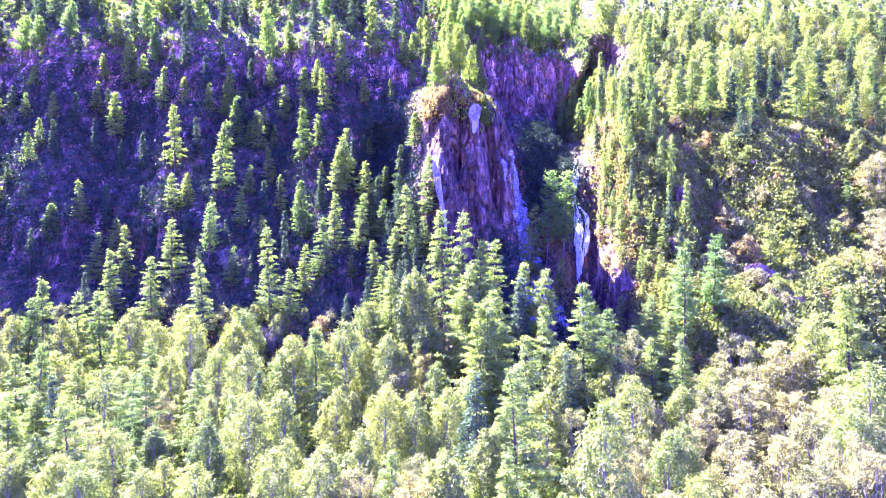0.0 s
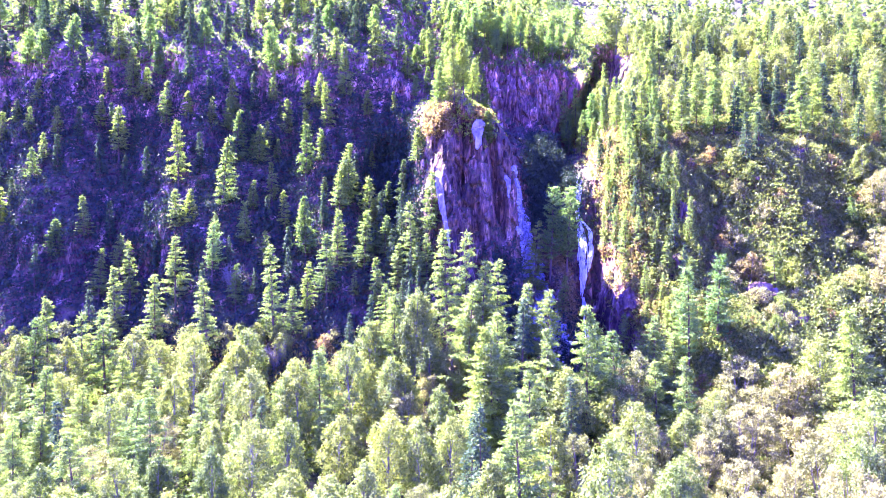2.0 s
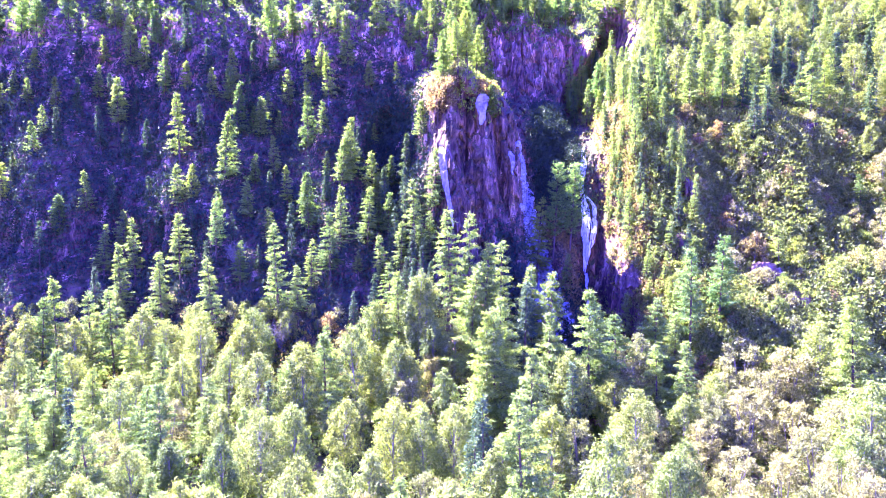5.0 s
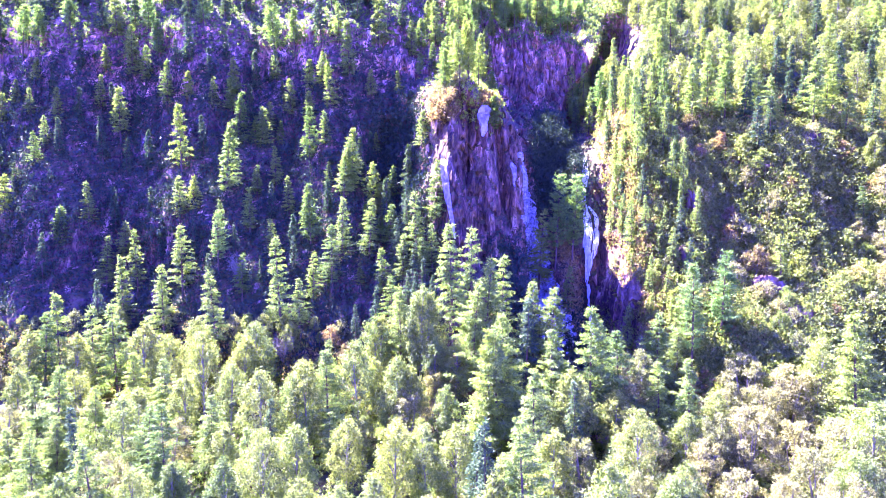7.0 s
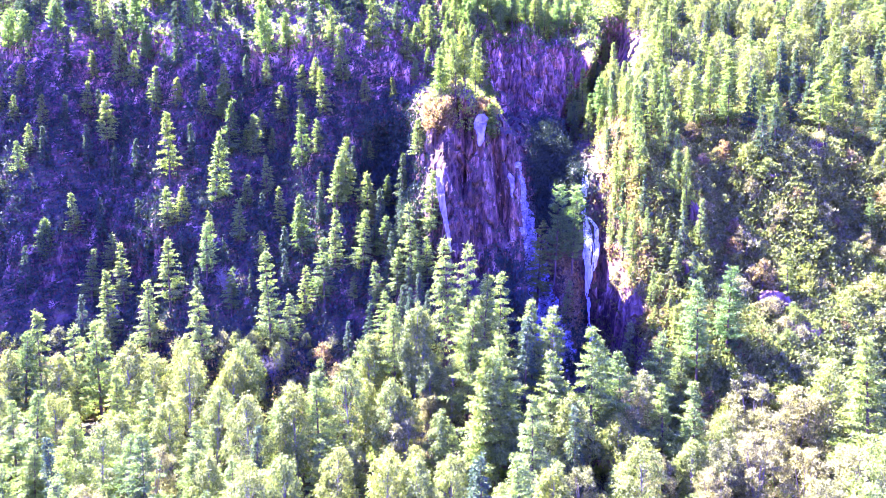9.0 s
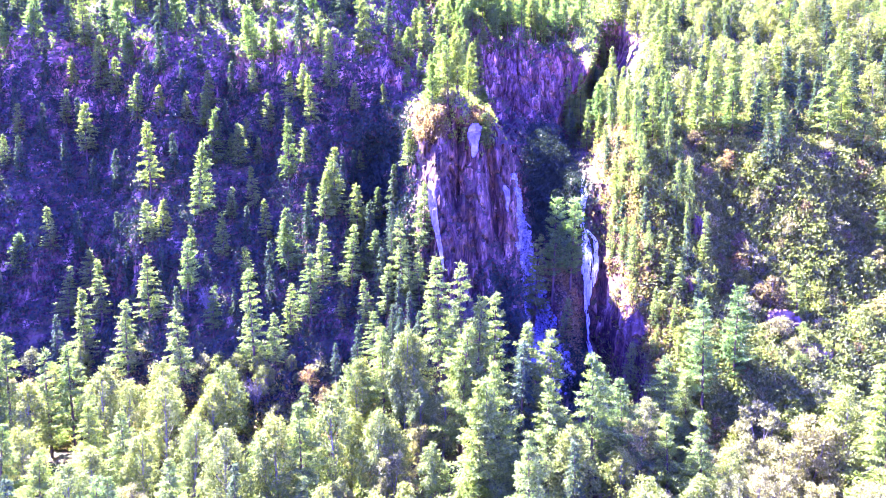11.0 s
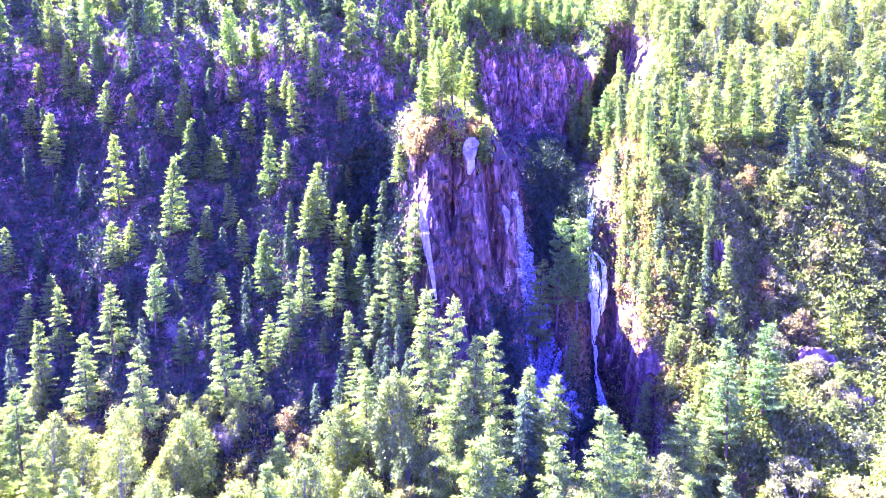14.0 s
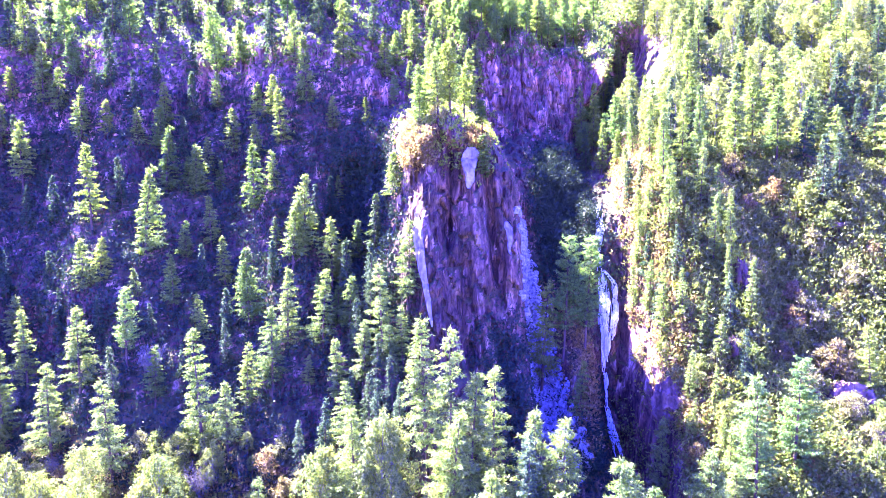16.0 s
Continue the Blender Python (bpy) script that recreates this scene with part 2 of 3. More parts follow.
def ground(x, y):
    """The height of the land at x, y, without its roughness."""
    if y <= off(x, FOOT):
        return min(FOOT, floor_height(x, y))
    a, b = FOOT, 400.0
    z = FOOT
    while z < 400 and off(x, z) < y:
        z += 2.0
    a, b = z - 2.0, z
    for _ in range(12):
        m = (a + b) / 2
        if off(x, m) < y:
            a = m
        else:
            b = m
    return a
# --- end of the lie


def facets(p, seed):
    """Broken faces: each lump of rock a plane of its own, tilted its own way."""
    far, places = noise.voronoi(p)
    c = places[0]
    tilt = noise.noise_vector(c * 7.3 + Vector((seed, 0, 0)))
    return ((p - c).dot(tilt) + 0.7 * tilt.x) * ease(0.0, 0.22, far[1] - far[0])


def rough(x, y, z):
    """Crags: how far the rock stands out, in metres."""
    bare = ease(-26, -8, x) * (1 - ease(31, 36, x))
    big = noise.fractal(Vector((x * 0.10, y * 0.05, z * 0.06)), 1.0, 2.0, 4)
    lumps = facets(Vector((x * 0.26, y * 0.12, z * 0.11)), 1.0)
    chips = facets(Vector((x * 0.8, y * 0.3, z * 0.2)), 5.0)
    small = noise.fractal(Vector((x * 0.9, y * 0.9, z * 0.6)), 0.9, 2.1, 4)
    ribs = noise.fractal(Vector((x * 0.42, 3.0, z * 0.045)), 0.8, 2.1, 3)
    near = noise.voronoi(Vector((x * 0.5 + 0.1 * z, y * 0.2, z * 0.16)))[0]
    crack = 1 - ease(0.0, 0.16, near[1] - near[0])
    return 1.3 * big + (0.8 + 1.6 * bare) * lumps + (0.25 + 0.55 * bare) * chips + 0.9 * ribs + 0.3 * small - (0.05 + 0.9 * bare) * crack


def surface(x, z, proud=0.0):
    """A place on the rough land at x and the height z."""
    y = off(x, z)
    r = rough(x, y, z) * ease(FOOT, FOOT + 4, z)
    return (x, y - r - proud, z + 0.12 * r)


def part(name, verts, faces, mat, parent=None, label="", smooth=False):
    mesh = bpy.data.meshes.new(name)
    mesh.from_pydata(verts, [], faces)
    mesh.materials.append(mat)
    if smooth:
        mesh.polygons.foreach_set("use_smooth", [True] * len(mesh.polygons))
    ob = new(name, mesh)
    ob.parent = parent
    return tagged(ob, label)


def columns():
    xs = [-2000, -1400, -900, -600, -400, -280, -210, -170, -145]
    xs += [-130 + 0.8 * i for i in range(145)] + [-14 + 0.36 * i for i in range(134)] + [34.4 + 0.8 * i for i in range(120)]
    return xs + [145, 170, 210, 280, 400, 600, 900, 1400, 2000]


def build_land():
    xs = columns()
    near = [-1500, -900, -500, -300, -180, -100, -50, -20, 0] + [10 + 2.2 * i for i in range(36)]
    heights = [FOOT + 0.45 * i for i in range(140)] + [71 + 0.65 * i for i in range(60)] + [112, 116, 121, 127, 134, 142, 152, 164, 180, 200, 230, 270, 320, 380, 450]
    verts, faces = [], []
    for x in xs:
        foot = off(x, FOOT)
        for y in near:
            yy = y if y < 40 else 40 + (y - 40) * (foot - 40.5) / 47.0
            bump = 0.5 * noise.fractal(Vector((x * 0.08, yy * 0.08, 0.0)), 1.0, 2.0, 4)
            verts.append((x, yy, min(FOOT, floor_height(x, yy)) + (bump if yy > -100 else 0)))
        for z in heights:
            verts.append(surface(x, z))
    n = len(near) + len(heights)
    for i in range(len(xs) - 1):
        for j in range(n - 1):
            a = i * n + j
            faces.append((a, a + n, a + n + 1, a + 1))
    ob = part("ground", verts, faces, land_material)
    tagged(ob, "steep grey-purple rock slopes over a grassy valley floor", "mountainside", kind="structure")


build_land()


# ---- trees ----
def tufts(points, ways, length, width, rng, per=3, spread=0.7, stray=0.22, faces=None, flutter=0.55):
    """Small pointed leaves at the points, spread about the ways: three corners each; faces: which way their flat sides look."""
    n = len(points) * per
    p = np.repeat(points, per, axis=0) + rng.normal(0, 1, (n, 3)) * np.array([stray, stray, stray * 0.6])
    w = np.repeat(ways, per, axis=0) + rng.normal(0, spread, (n, 3))
    w /= np.linalg.norm(w, axis=1)[:, None] + 1e-6
    flat = rng.normal(0, 1, (n, 3)) if faces is None else np.repeat(faces, per, axis=0) + rng.normal(0, flutter, (n, 3))
    s = np.cross(w, flat)
    s /= np.linalg.norm(s, axis=1)[:, None] + 1e-6
    k = rng.uniform(0.6, 1.4, (n, 1))
    tri = np.stack([p - s * width * k * 0.5, p + s * width * k * 0.5, p + w * length * k], axis=1)
    return tri.reshape(-1, 3)


def leaf_mesh(name, corners, mat):
    mesh = bpy.data.meshes.new(name)
    n = len(corners)
    mesh.vertices.add(n)
    mesh.vertices.foreach_set("co", np.ascontiguousarray(corners, dtype=np.float32).ravel())
    mesh.loops.add(n)
    mesh.loops.foreach_set("vertex_index", np.arange(n, dtype=np.int32))
    mesh.polygons.add(n // 3)
    mesh.polygons.foreach_set("loop_start", np.arange(0, n, 3, dtype=np.int32))
    mesh.update(calc_edges=True)
    mesh.materials.append(mat)
    return mesh


def tube(verts, faces, line, radii, sides=6):
    """A tapered limb along a line of points."""
    base = len(verts)
    for (p, r) in zip(line, radii):
        for k in range(sides):
            a = 2 * math.pi * k / sides
            verts.append((p[0] + r * math.cos(a), p[1] + r * math.sin(a), p[2]))
    for i in range(len(line) - 1):
        for k in range(sides):
            a, b = base + i * sides + k, base + i * sides + (k + 1) % sides
            faces.append((a, b, b + sides, a + sides))


def trunk_mesh(name, verts, faces, mat):
    mesh = bpy.data.meshes.new(name)
    mesh.from_pydata(verts, [], faces)
    mesh.polygons.foreach_set("use_smooth", [True] * len(mesh.polygons))
    mesh.materials.append(mat)
    return mesh


TALL = 14.0  # all kinds are built at this height and then scaled


def conifer(seed, radius, bare, droop, boughs, leaf, bark, gap=0.0, shape=0.8, near=True, lift=0.15, layers=17):
    """A conifer: tapered trunk, tiers of boughs that spread into flat sprays of needles, with gaps between the tiers."""
    rng = np.random.default_rng(seed)
    verts, faces = [], []
    bend = rng.normal(0, 0.3, 2)
    line = [(bend[0] * (f ** 2), bend[1] * (f ** 2), f * TALL) for f in (-0.14, 0.0, 0.2, 0.4, 0.6, 0.8, 0.97)]
    tube(verts, faces, line, [0.22, 0.19, 0.16, 0.13, 0.09, 0.05, 0.015])
    points, ways, sides = [], [], []
    heavy = rng.uniform(0, 2 * math.pi)
    step, per, needle = (0.18, 8, 0.26) if near else (0.26, 5, 0.46)
    for i in range(boughs):
        g = (i + rng.random()) / boughs
        g = (math.floor(g * layers) + 0.5 + rng.normal(0, 0.42)) / layers
        f = bare + (0.985 - bare) * min(1.0, max(0.0, g)) ** 0.92
        if rng.random() < gap:
            continue
        a = rng.uniform(0, 2 * math.pi)
        reach = radius * (min(1.0, (f - bare) / 0.16 + 0.4)) * (1.02 - f) ** shape * rng.uniform(0.45, 1.25) * (1 + 0.22 * math.cos(a - heavy)) + 0.18
        at = np.array([bend[0] * f ** 2, bend[1] * f ** 2, f * TALL])
        out = np.array([math.cos(a), math.sin(a), 0.0])
        side = np.array([-math.sin(a), math.cos(a), 0.0])
        rise = lift + rng.uniform(-0.2, 0.35) + 0.8 * max(0.0, f - 0.75)
        m = max(3, int(reach / step))
        u = (0.22 + 0.78 * (np.arange(m) + rng.random(m)) / m)[:, None]
        spine = at + out * reach * u + np.array([0, 0, 1.0]) * reach * (rise * u - droop * u * u)
        wide = 0.12 + 0.5 * reach * np.sqrt(u) * (1.05 - u)
        for _ in range(per):
            t = rng.uniform(-1, 1, (m, 1))
            points.append(spine + side * t * wide - np.array([0, 0, 1.0]) * (0.25 * np.abs(t) * wide + rng.uniform(0, 0.10, (m, 1))))
            ways.append(out * 0.8 + side * t * 0.7 + np.array([0, 0, -0.15]))
            sides.append(np.tile(np.array([0, 0, 0.8]) + out * 0.45, (m, 1)))
        if reach > 1.1 and near:
            ends = [at + out * reach * v + np.array([0, 0, reach * (rise * v - droop * v * v)]) for v in (0.0, 0.5, 0.95)]
            tube(verts, faces, ends, [0.045, 0.03, 0.01], 3)
    tip = np.array([bend[0], bend[1], TALL * 0.95])
    points.append(tip + np.array([[0, 0, 0.12 * k] for k in range(7)])), ways.append(np.tile(np.array([0, 0, 1.0]), (7, 1))), sides.append(rng.normal(0, 1, (7, 3)))
    corners = tufts(np.concatenate(points), np.concatenate(ways), needle, needle * 0.38, rng, 1, 0.5, 0.09, np.concatenate(sides), 0.75)
    return trunk_mesh("trunk", verts, faces, bark), leaf_mesh("crown", corners, leaf)


def broadleaf(seed, radius, low, lobes, leaf, bark, hang=0.4, count=5400, stems=1, lump=0.42, leafy=0.38, slim=0.6):
    """A broad-leaved tree: stems and limbs that end in loose, uneven clouds of small leaves."""
    rng = np.random.default_rng(seed)
    verts, faces = [], []
    points, ways, sides = [], [], []
    tops = []
    for s in range(stems):
        a = s * 2.1 + rng.uniform(-0.5, 0.5)
        lean = 0.3 if stems == 1 else radius * 0.45
        tip = np.array([math.cos(a) * lean, math.sin(a) * lean, TALL * rng.uniform(0.8, 0.93)])
        tops.append(tip)
        tube(verts, faces, [(0, 0, -2.0), (0, 0, 0), tuple(tip * 0.4), tuple(tip * 0.75), tuple(tip)], [0.22, 0.19, 0.14, 0.08, 0.02])
    for i in range(lobes):
        u = (i + 0.5) / lobes
        f = low + (1 - low) * u
        tip = tops[i % len(tops)]
        a = i * 2.4 + rng.uniform(-0.5, 0.5)
        wide = radius * (math.sin(math.pi * min(0.98, 0.2 + 0.78 * u)) ** 0.65) * rng.uniform(0.6, 1.05)
        size = radius * lump * rng.uniform(0.75, 1.25) * (1.0 if u < 0.85 else 0.7)
        stem = tip * f
        reach = max(0.0, wide - size * 0.5)
        centre = np.array([stem[0] * 0.5 + math.cos(a) * reach, stem[1] * 0.5 + math.sin(a) * reach, f * TALL * 0.95])
        start = tip * max(0.12, f - 0.2)
        tube(verts, faces, [tuple(start), tuple((start + centre) / 2 + np.array([0, 0, 0.2])), tuple(centre)], [0.05, 0.03, 0.01], 3)
        m = int(count / lobes / 3 * (size / (radius * lump)) ** 1.5)
        d = rng.normal(0, 1, (m, 3))
        d /= np.linalg.norm(d, axis=1)[:, None]
        d[:, 2] = np.where(d[:, 2] < -0.5, -d[:, 2], d[:, 2])
        r = rng.uniform(0.2, 1.0, (m, 1)) ** 0.45
        wobble = 1 + 0.45 * np.sin(d[:, :1] * 5 + seed) * np.cos(d[:, 1:2] * 6 + i) + 0.15 * np.sin(d[:, 2:] * 11 + i)
        points.append(centre + d * r * wobble * np.array([size, size, size * (0.75 + hang)]))
        ways.append(d * 0.6 + np.array([0, 0, 0.2 - hang]))
        sides.append(d + np.array([0, 0, 0.5]))
    corners = tufts(np.concatenate(points), np.concatenate(ways), leafy, leafy * slim, rng, 3, 0.5, leafy * 0.45, np.concatenate(sides), 0.6)
    return trunk_mesh("trunk", verts, faces, bark), leaf_mesh("crown", corners, leaf)


# Each kind twice: full boughs for the trees that stand near, sparer ones for those far up the slopes.
KINDS, FAR_KINDS = {}, {}
for kinds, near, leaves, leafy in ((KINDS, True, 8200, 0.27), (FAR_KINDS, False, 3000, 0.42)):
    kinds["larch"] = [conifer(10 + i, 2.5 + 0.35 * (i % 3), 0.10 + 0.06 * (i % 3), 0.26, 150 + 16 * (i % 2), larch_needles, conifer_bark, 0.16, 0.8, near, 0.18, 15 + i % 4) for i in range(8)]
    kinds["broad_larch"] = [conifer(20 + i, 4.0 + 0.4 * (i % 3), 0.10 + 0.04 * (i % 2), 0.2, 190, larch_needles, conifer_bark, 0.12, 0.95, near, 0.2, 16 + i % 3) for i in range(5)]
    kinds["spruce"] = [conifer(30 + i, 2.0, 0.06, 0.5, 150, spruce_needles, conifer_bark, 0.02, 0.85, near, 0.05, 19) for i in range(3)]
    kinds["pine"] = [conifer(40 + i, 2.4, 0.25, 0.02, 175, pine_needles, conifer_bark, 0.15, 0.5, near, 0.25, 12) for i in range(3)]
    kinds["birch"] = [broadleaf(50 + i, 2.8 + 0.45 * (i % 3), 0.16, 30 + 4 * (i % 3), birch_leaves, birch_bark, 0.85, leaves * 1.25, 1, 0.27, leafy, 0.5) for i in range(6)]
    kinds["willow"] = [broadleaf(60 + i, 5.2, 0.12, 28, willow_leaves, grey_wood, 0.0, leaves * 1.2, 4, 0.27, leafy * 1.35, 0.5) for i in range(4)]
    kinds["bush"] = [broadleaf(70 + i, 7.5, 0.1, 11 + i, (birch_leaves, willow_leaves, birch_leaves, willow_leaves, dry_leaves)[i], grey_wood, 0.0, 1700, 3, 0.36, 1.0) for i in range(5)]


def bare_shrub(seed):
    """A dead shrub: many thin grey stems that fork and spread."""
    rng = np.random.default_rng(seed)
    verts, faces = [], []
    twigs, wt = [], []
    for k in range(16):
        a, lean = rng.uniform(0, 2 * math.pi), rng.uniform(0.15, 0.55)
        tip = np.array([math.cos(a) * lean * TALL, math.sin(a) * lean * TALL, TALL * rng.uniform(0.65, 1.0)])
        tube(verts, faces, [(0, 0, -1.5), tuple(tip * 0.4), tuple(tip)], [0.16, 0.11, 0.03], 4)
        for m in range(14):
            start = tip * rng.uniform(0.35, 0.95)
            end = start + rng.normal(0, 1, 3) * np.array([1.5, 1.5, 1.0]) + np.array([0, 0, 1.2])
            tube(verts, faces, [tuple(start), tuple(end)], [0.06, 0.02], 3)
            for _ in range(4):
                twigs.append(start + (end - start) * rng.uniform(0.4, 1.0))
                wt.append(end - start)
    return trunk_mesh("trunk", verts, faces, grey_wood), leaf_mesh("crown", tufts(np.array(twigs), np.array(wt) * 0.4, 1.3, 0.07, rng, 2, 0.8, 0.2), grey_wood)


KINDS["dead"] = FAR_KINDS["dead"] = [bare_shrub(80), bare_shrub(81)]
LABELS = {
    "larch": ("larch_tree", "sunlit green larch with loose boughs", "tree"),
    "spruce": ("spruce_tree", "narrow dark green spruce", "tree"),
    "pine": ("pine_tree", "tall pine with open bright green crown", "tree"),
    "birch": ("birch_tree", "leafy yellow-green birch with pale trunk", "tree"),
    "willow": ("willow_shrub", "rounded silvery willow shrub", "shrub"),
    "bush": ("bush", "low leafy green bush", "shrub"),
    "dead": ("dead_shrub", "bare grey leafless shrub", "shrub"),
}
dice = random.Random(4)
standing = []


def stand(kind, x, y, h):
    """One tree of the kind, h metres high, on the ground at x, y."""
    trunk, crown = dice.choice((KINDS if 48 < y < 120 else FAR_KINDS)["broad_larch" if kind == "larch" and y < 97 else kind])
    name, label, category = LABELS[kind]
    where = "on the valley floor" if y < off(x, FOOT) else "on the steep sunny slope" if x > 30.5 else "on the shaded rocky slope"
    top = tagged(new(name), label + " " + where, category, "%ss %s" % (name.replace("_", " "), where))
    k = h / TALL
    girth = k ** 0.75 if kind not in ("willow", "bush", "dead") else k * 0.9
    if kind == "larch" and y > 98:
        girth *= 0.74 if 30 < x < 46 else 1.05  # slender on the dry sunny side
    top.matrix_basis = pose(x, y, ground(x, y) - 0.1, dice.uniform(-3, 3), dice.uniform(-3, 3), dice.uniform(0, 360)) @ Matrix.Diagonal((girth, girth, k, 1))
    for mesh in (trunk, crown):
        ob = new(mesh.name.split(".")[0], mesh)
        ob.parent = top
    standing.append((x, y))


LARCH = [(-63.4, 98, 19.6), (-65.8, 97, 16.7), (-59.1, 100, 17.2), (-56, 101, 17.6), (-59.5, 86, 11.5), (-55.5, 84, 13.7), (-47.7, 80, 12.7), (-42.5, 90, 12.2), (-32.2, 80, 11.6), (-38, 74, 13), (-34.6, 72, 14.1), (-39.6, 66, 13.4), (-48, 68, 12.9), (-48.9, 92, 12.4), (-17.7, 86, 15.4), (5, 83, 19.3), (6.5, 84, 19.9), (13.9, 86, 18.2), (19.8, 87.5, 21.4), (10.5, 76, 17.2), (7.5, 61, 18.1), (6.4, 58, 11), (-5, 58, 11.5), (22.9, 92, 13.7), (24.7, 88, 17.3), (31.3, 93.3, 14.6), (53.3, 80, 22.7), (-8.6, 100, 12.8), (-75.7, 148.5, 13), (-64.6, 141.8, 11)]
LARCH_B = [(-56.7, 130.2, 14), (-50.1, 144.2, 9), (-46.6, 136, 13), (-53.5, 140.2, 8), (-46.2, 126.8, 16), (-41.4, 136.8, 11), (-40.7, 140.8, 8), (-37.2, 131.5, 9), (-43.3, 137.2, 8), (-37.3, 149.8, 10), (-30.3, 133.2, 13), (-41.6, 147.8, 8), (-74.1, 139.2, 13), (-36.6, 142.2, 10), (-26.8, 139.2, 12), (-32.3, 143.2, 9), (-33.1, 126.2, 9), (-40.3, 123.2, 9), (-40.5, 129, 7), (-53.9, 122.8, 10), (-51.5, 122.8, 9), (-74, 125.5, 9), (-27.6, 120.8, 13), (-20.6, 116.5, 13), (-67.9, 119.8, 11), (-61.3, 119.2, 13), (-60.9, 113, 14), (-52, 110, 15), (-50.6, 115, 15), (-40.8, 105, 15)]
LARCH_C = [(-30.6, 109, 17), (-27, 108.5, 10), (-38.8, 113, 9), (-25.6, 112.8, 10), (-22.2, 113.8, 13), (-20.2, 126.8, 14), (-21.8, 124.8, 12), (-15.8, 126, 12), (-14.5, 126.5, 8), (-15.7, 117, 13), (-11.9, 118.5, 10), (-6.4, 113.2, 15), (-8.9, 112, 10), (-6, 127.8, 9), (-3, 116, 13), (-12.4, 111.8, 10), (-19.9, 99.8, 10), (20.8, 110.8, 9), (-23.3, 144, 14), (-17.4, 150, 14), (1.6, 119, 10), (-1.2, 121.2, 9), (3.4, 121.2, 11), (7.2, 152.8, 10.2), (8.4, 121, 8), (-9.4, 151.8, 10), (-3.8, 158.2, 12), (-0.1, 160.5, 9), (30.4, 106.5, 12), (36.4, 99.4, 9.8)]
LARCH_D = [(55.5, 104, 9.3), (71.7, 125, 15), (65.4, 141.7, 12.4), (54.2, 133.4, 12.4), (49.6, 129.8, 13.4), (43.1, 128, 14.3), (40.4, 128, 13.2), (36.7, 125.5, 13.1), (33.6, 124.5, 12), (32.7, 124.5, 10), (35.9, 120, 12.3), (41.3, 122.6, 10.2), (40.9, 116.5, 11.4), (42.7, 114.4, 11.4), (38.5, 116.8, 8.3), (33.5, 114.8, 11.1), (32.8, 119.4, 9.1), (31.7, 123.7, 8), (38.9, 108.5, 8.1), (41.9, 113.2, 8.3), (0.4, 101, 21.3), (3.6, 98.5, 22.8), (7.7, 98.3, 18.6), (5, 95, 21.1), (2.9, 93, 18.7), (6.9, 86, 20.5), (12.3, 92, 19.5), (15.1, 92, 18.5), (-8.1, 98, 15.6), (16.8, 119, 17.5)]
SPRUCE = [(11.9, 92, 17.2), (10.9, 94, 14.9), (3.9, 64, 16.5), (24.4, 93, 11.4), (-30.3, 118, 8), (58.6, 120.8, 10.4), (61.7, 121.8, 9.5), (-16.5, 105.8, 8), (10.8, 90, 18.8)]
BIRCH = [(-38.3, 93, 14.7), (-26.2, 83, 13.6), (-21.5, 84, 12.5), (-22.1, 70, 12.5), (-18.8, 72, 11.7), (-38.2, 60, 10.2), (-34.3, 58, 10.4), (-42.5, 64, 10.1), (-28.4, 58, 9.4), (-27.2, 60, 9.4), (-20, 84, 14.8), (-13.3, 88, 15.6), (-11.7, 98.5, 12.8), (-7.8, 86, 14.2), (-6.2, 86, 12.7), (-3.9, 96, 14.3), (0.5, 92, 10.4), (11, 66, 14.6), (-13.5, 76, 10.2), (-6.9, 72, 12.4), (-2.9, 72, 11.7), (0.4, 72, 11.7), (-11.9, 58, 11.5), (-0.7, 56, 11.7), (0.8, 55, 12.1), (16.3, 82, 13.9), (23.2, 74, 13), (14.2, 56, 16.6), (26, 68, 9.8), (22.5, 62, 11.5)]
BIRCH_B = [(51.8, 86, 16.6), (48.6, 70, 15.7), (44.6, 66, 12.2), (-33.3, 97, 12.7), (-32.2, 99, 13.5), (53.7, 84, 14.1), (-11.9, 90, 12.2), (-1.1, 84, 11), (-55.3, 88, 11.2), (-38.2, 86, 11.9), (-32.6, 88, 12), (-43.3, 78, 12.3), (-68, 97, 13.6), (-59.4, 96, 13.8), (-44.1, 62, 9.3), (-25.1, 66, 11), (-8.2, 62, 11.5), (-16.2, 58, 11), (-23.6, 58, 9.9), (4.3, 62, 11.5), (-33, 106.2, 6), (-27.7, 105, 6), (-34.3, 103.2, 6), (-2.6, 91.8, 11), (-60.6, 110.8, 7), (-5, 96, 16), (-11.9, 98, 13.3), (-50.4, 99, 14.5), (-46.3, 98, 12.8), (-42.1, 101, 11.6)]
WILLOW = [(-8.7, 58, 9.4), (-3.2, 54, 10.5), (13.1, 66, 8.6), (38.7, 78.6, 10.7), (35, 80, 9.4), (44.1, 78, 9.5), (42.8, 70, 9.9), (32.2, 68, 8.9), (36.7, 66, 9.2), (31, 63, 7.6), (37.9, 62, 8.7), (47.6, 87, 13.1), (43.5, 90, 13), (44.2, 85, 10.6), (42.2, 60, 10.2), (33.9, 58, 8.3), (42.1, 64, 10.1), (31.8, 76, 8.1), (47.2, 68, 10.8), (28, 70, 6.7), (18, 62, 9.3), (48.6, 76, 10.9), (50.2, 86, 11.9), (51.3, 72, 11.7), (40.9, 88, 9.6), (29.1, 57, 8.2), (26.5, 62, 6.1), (11.3, 70, 8), (16.5, 76, 8.1), (25.5, 88, 10.3)]
WILLOW_B = [(26.9, 90, 11.3), (-6.5, 84, 10.2), (-2.8, 90, 7.9)]
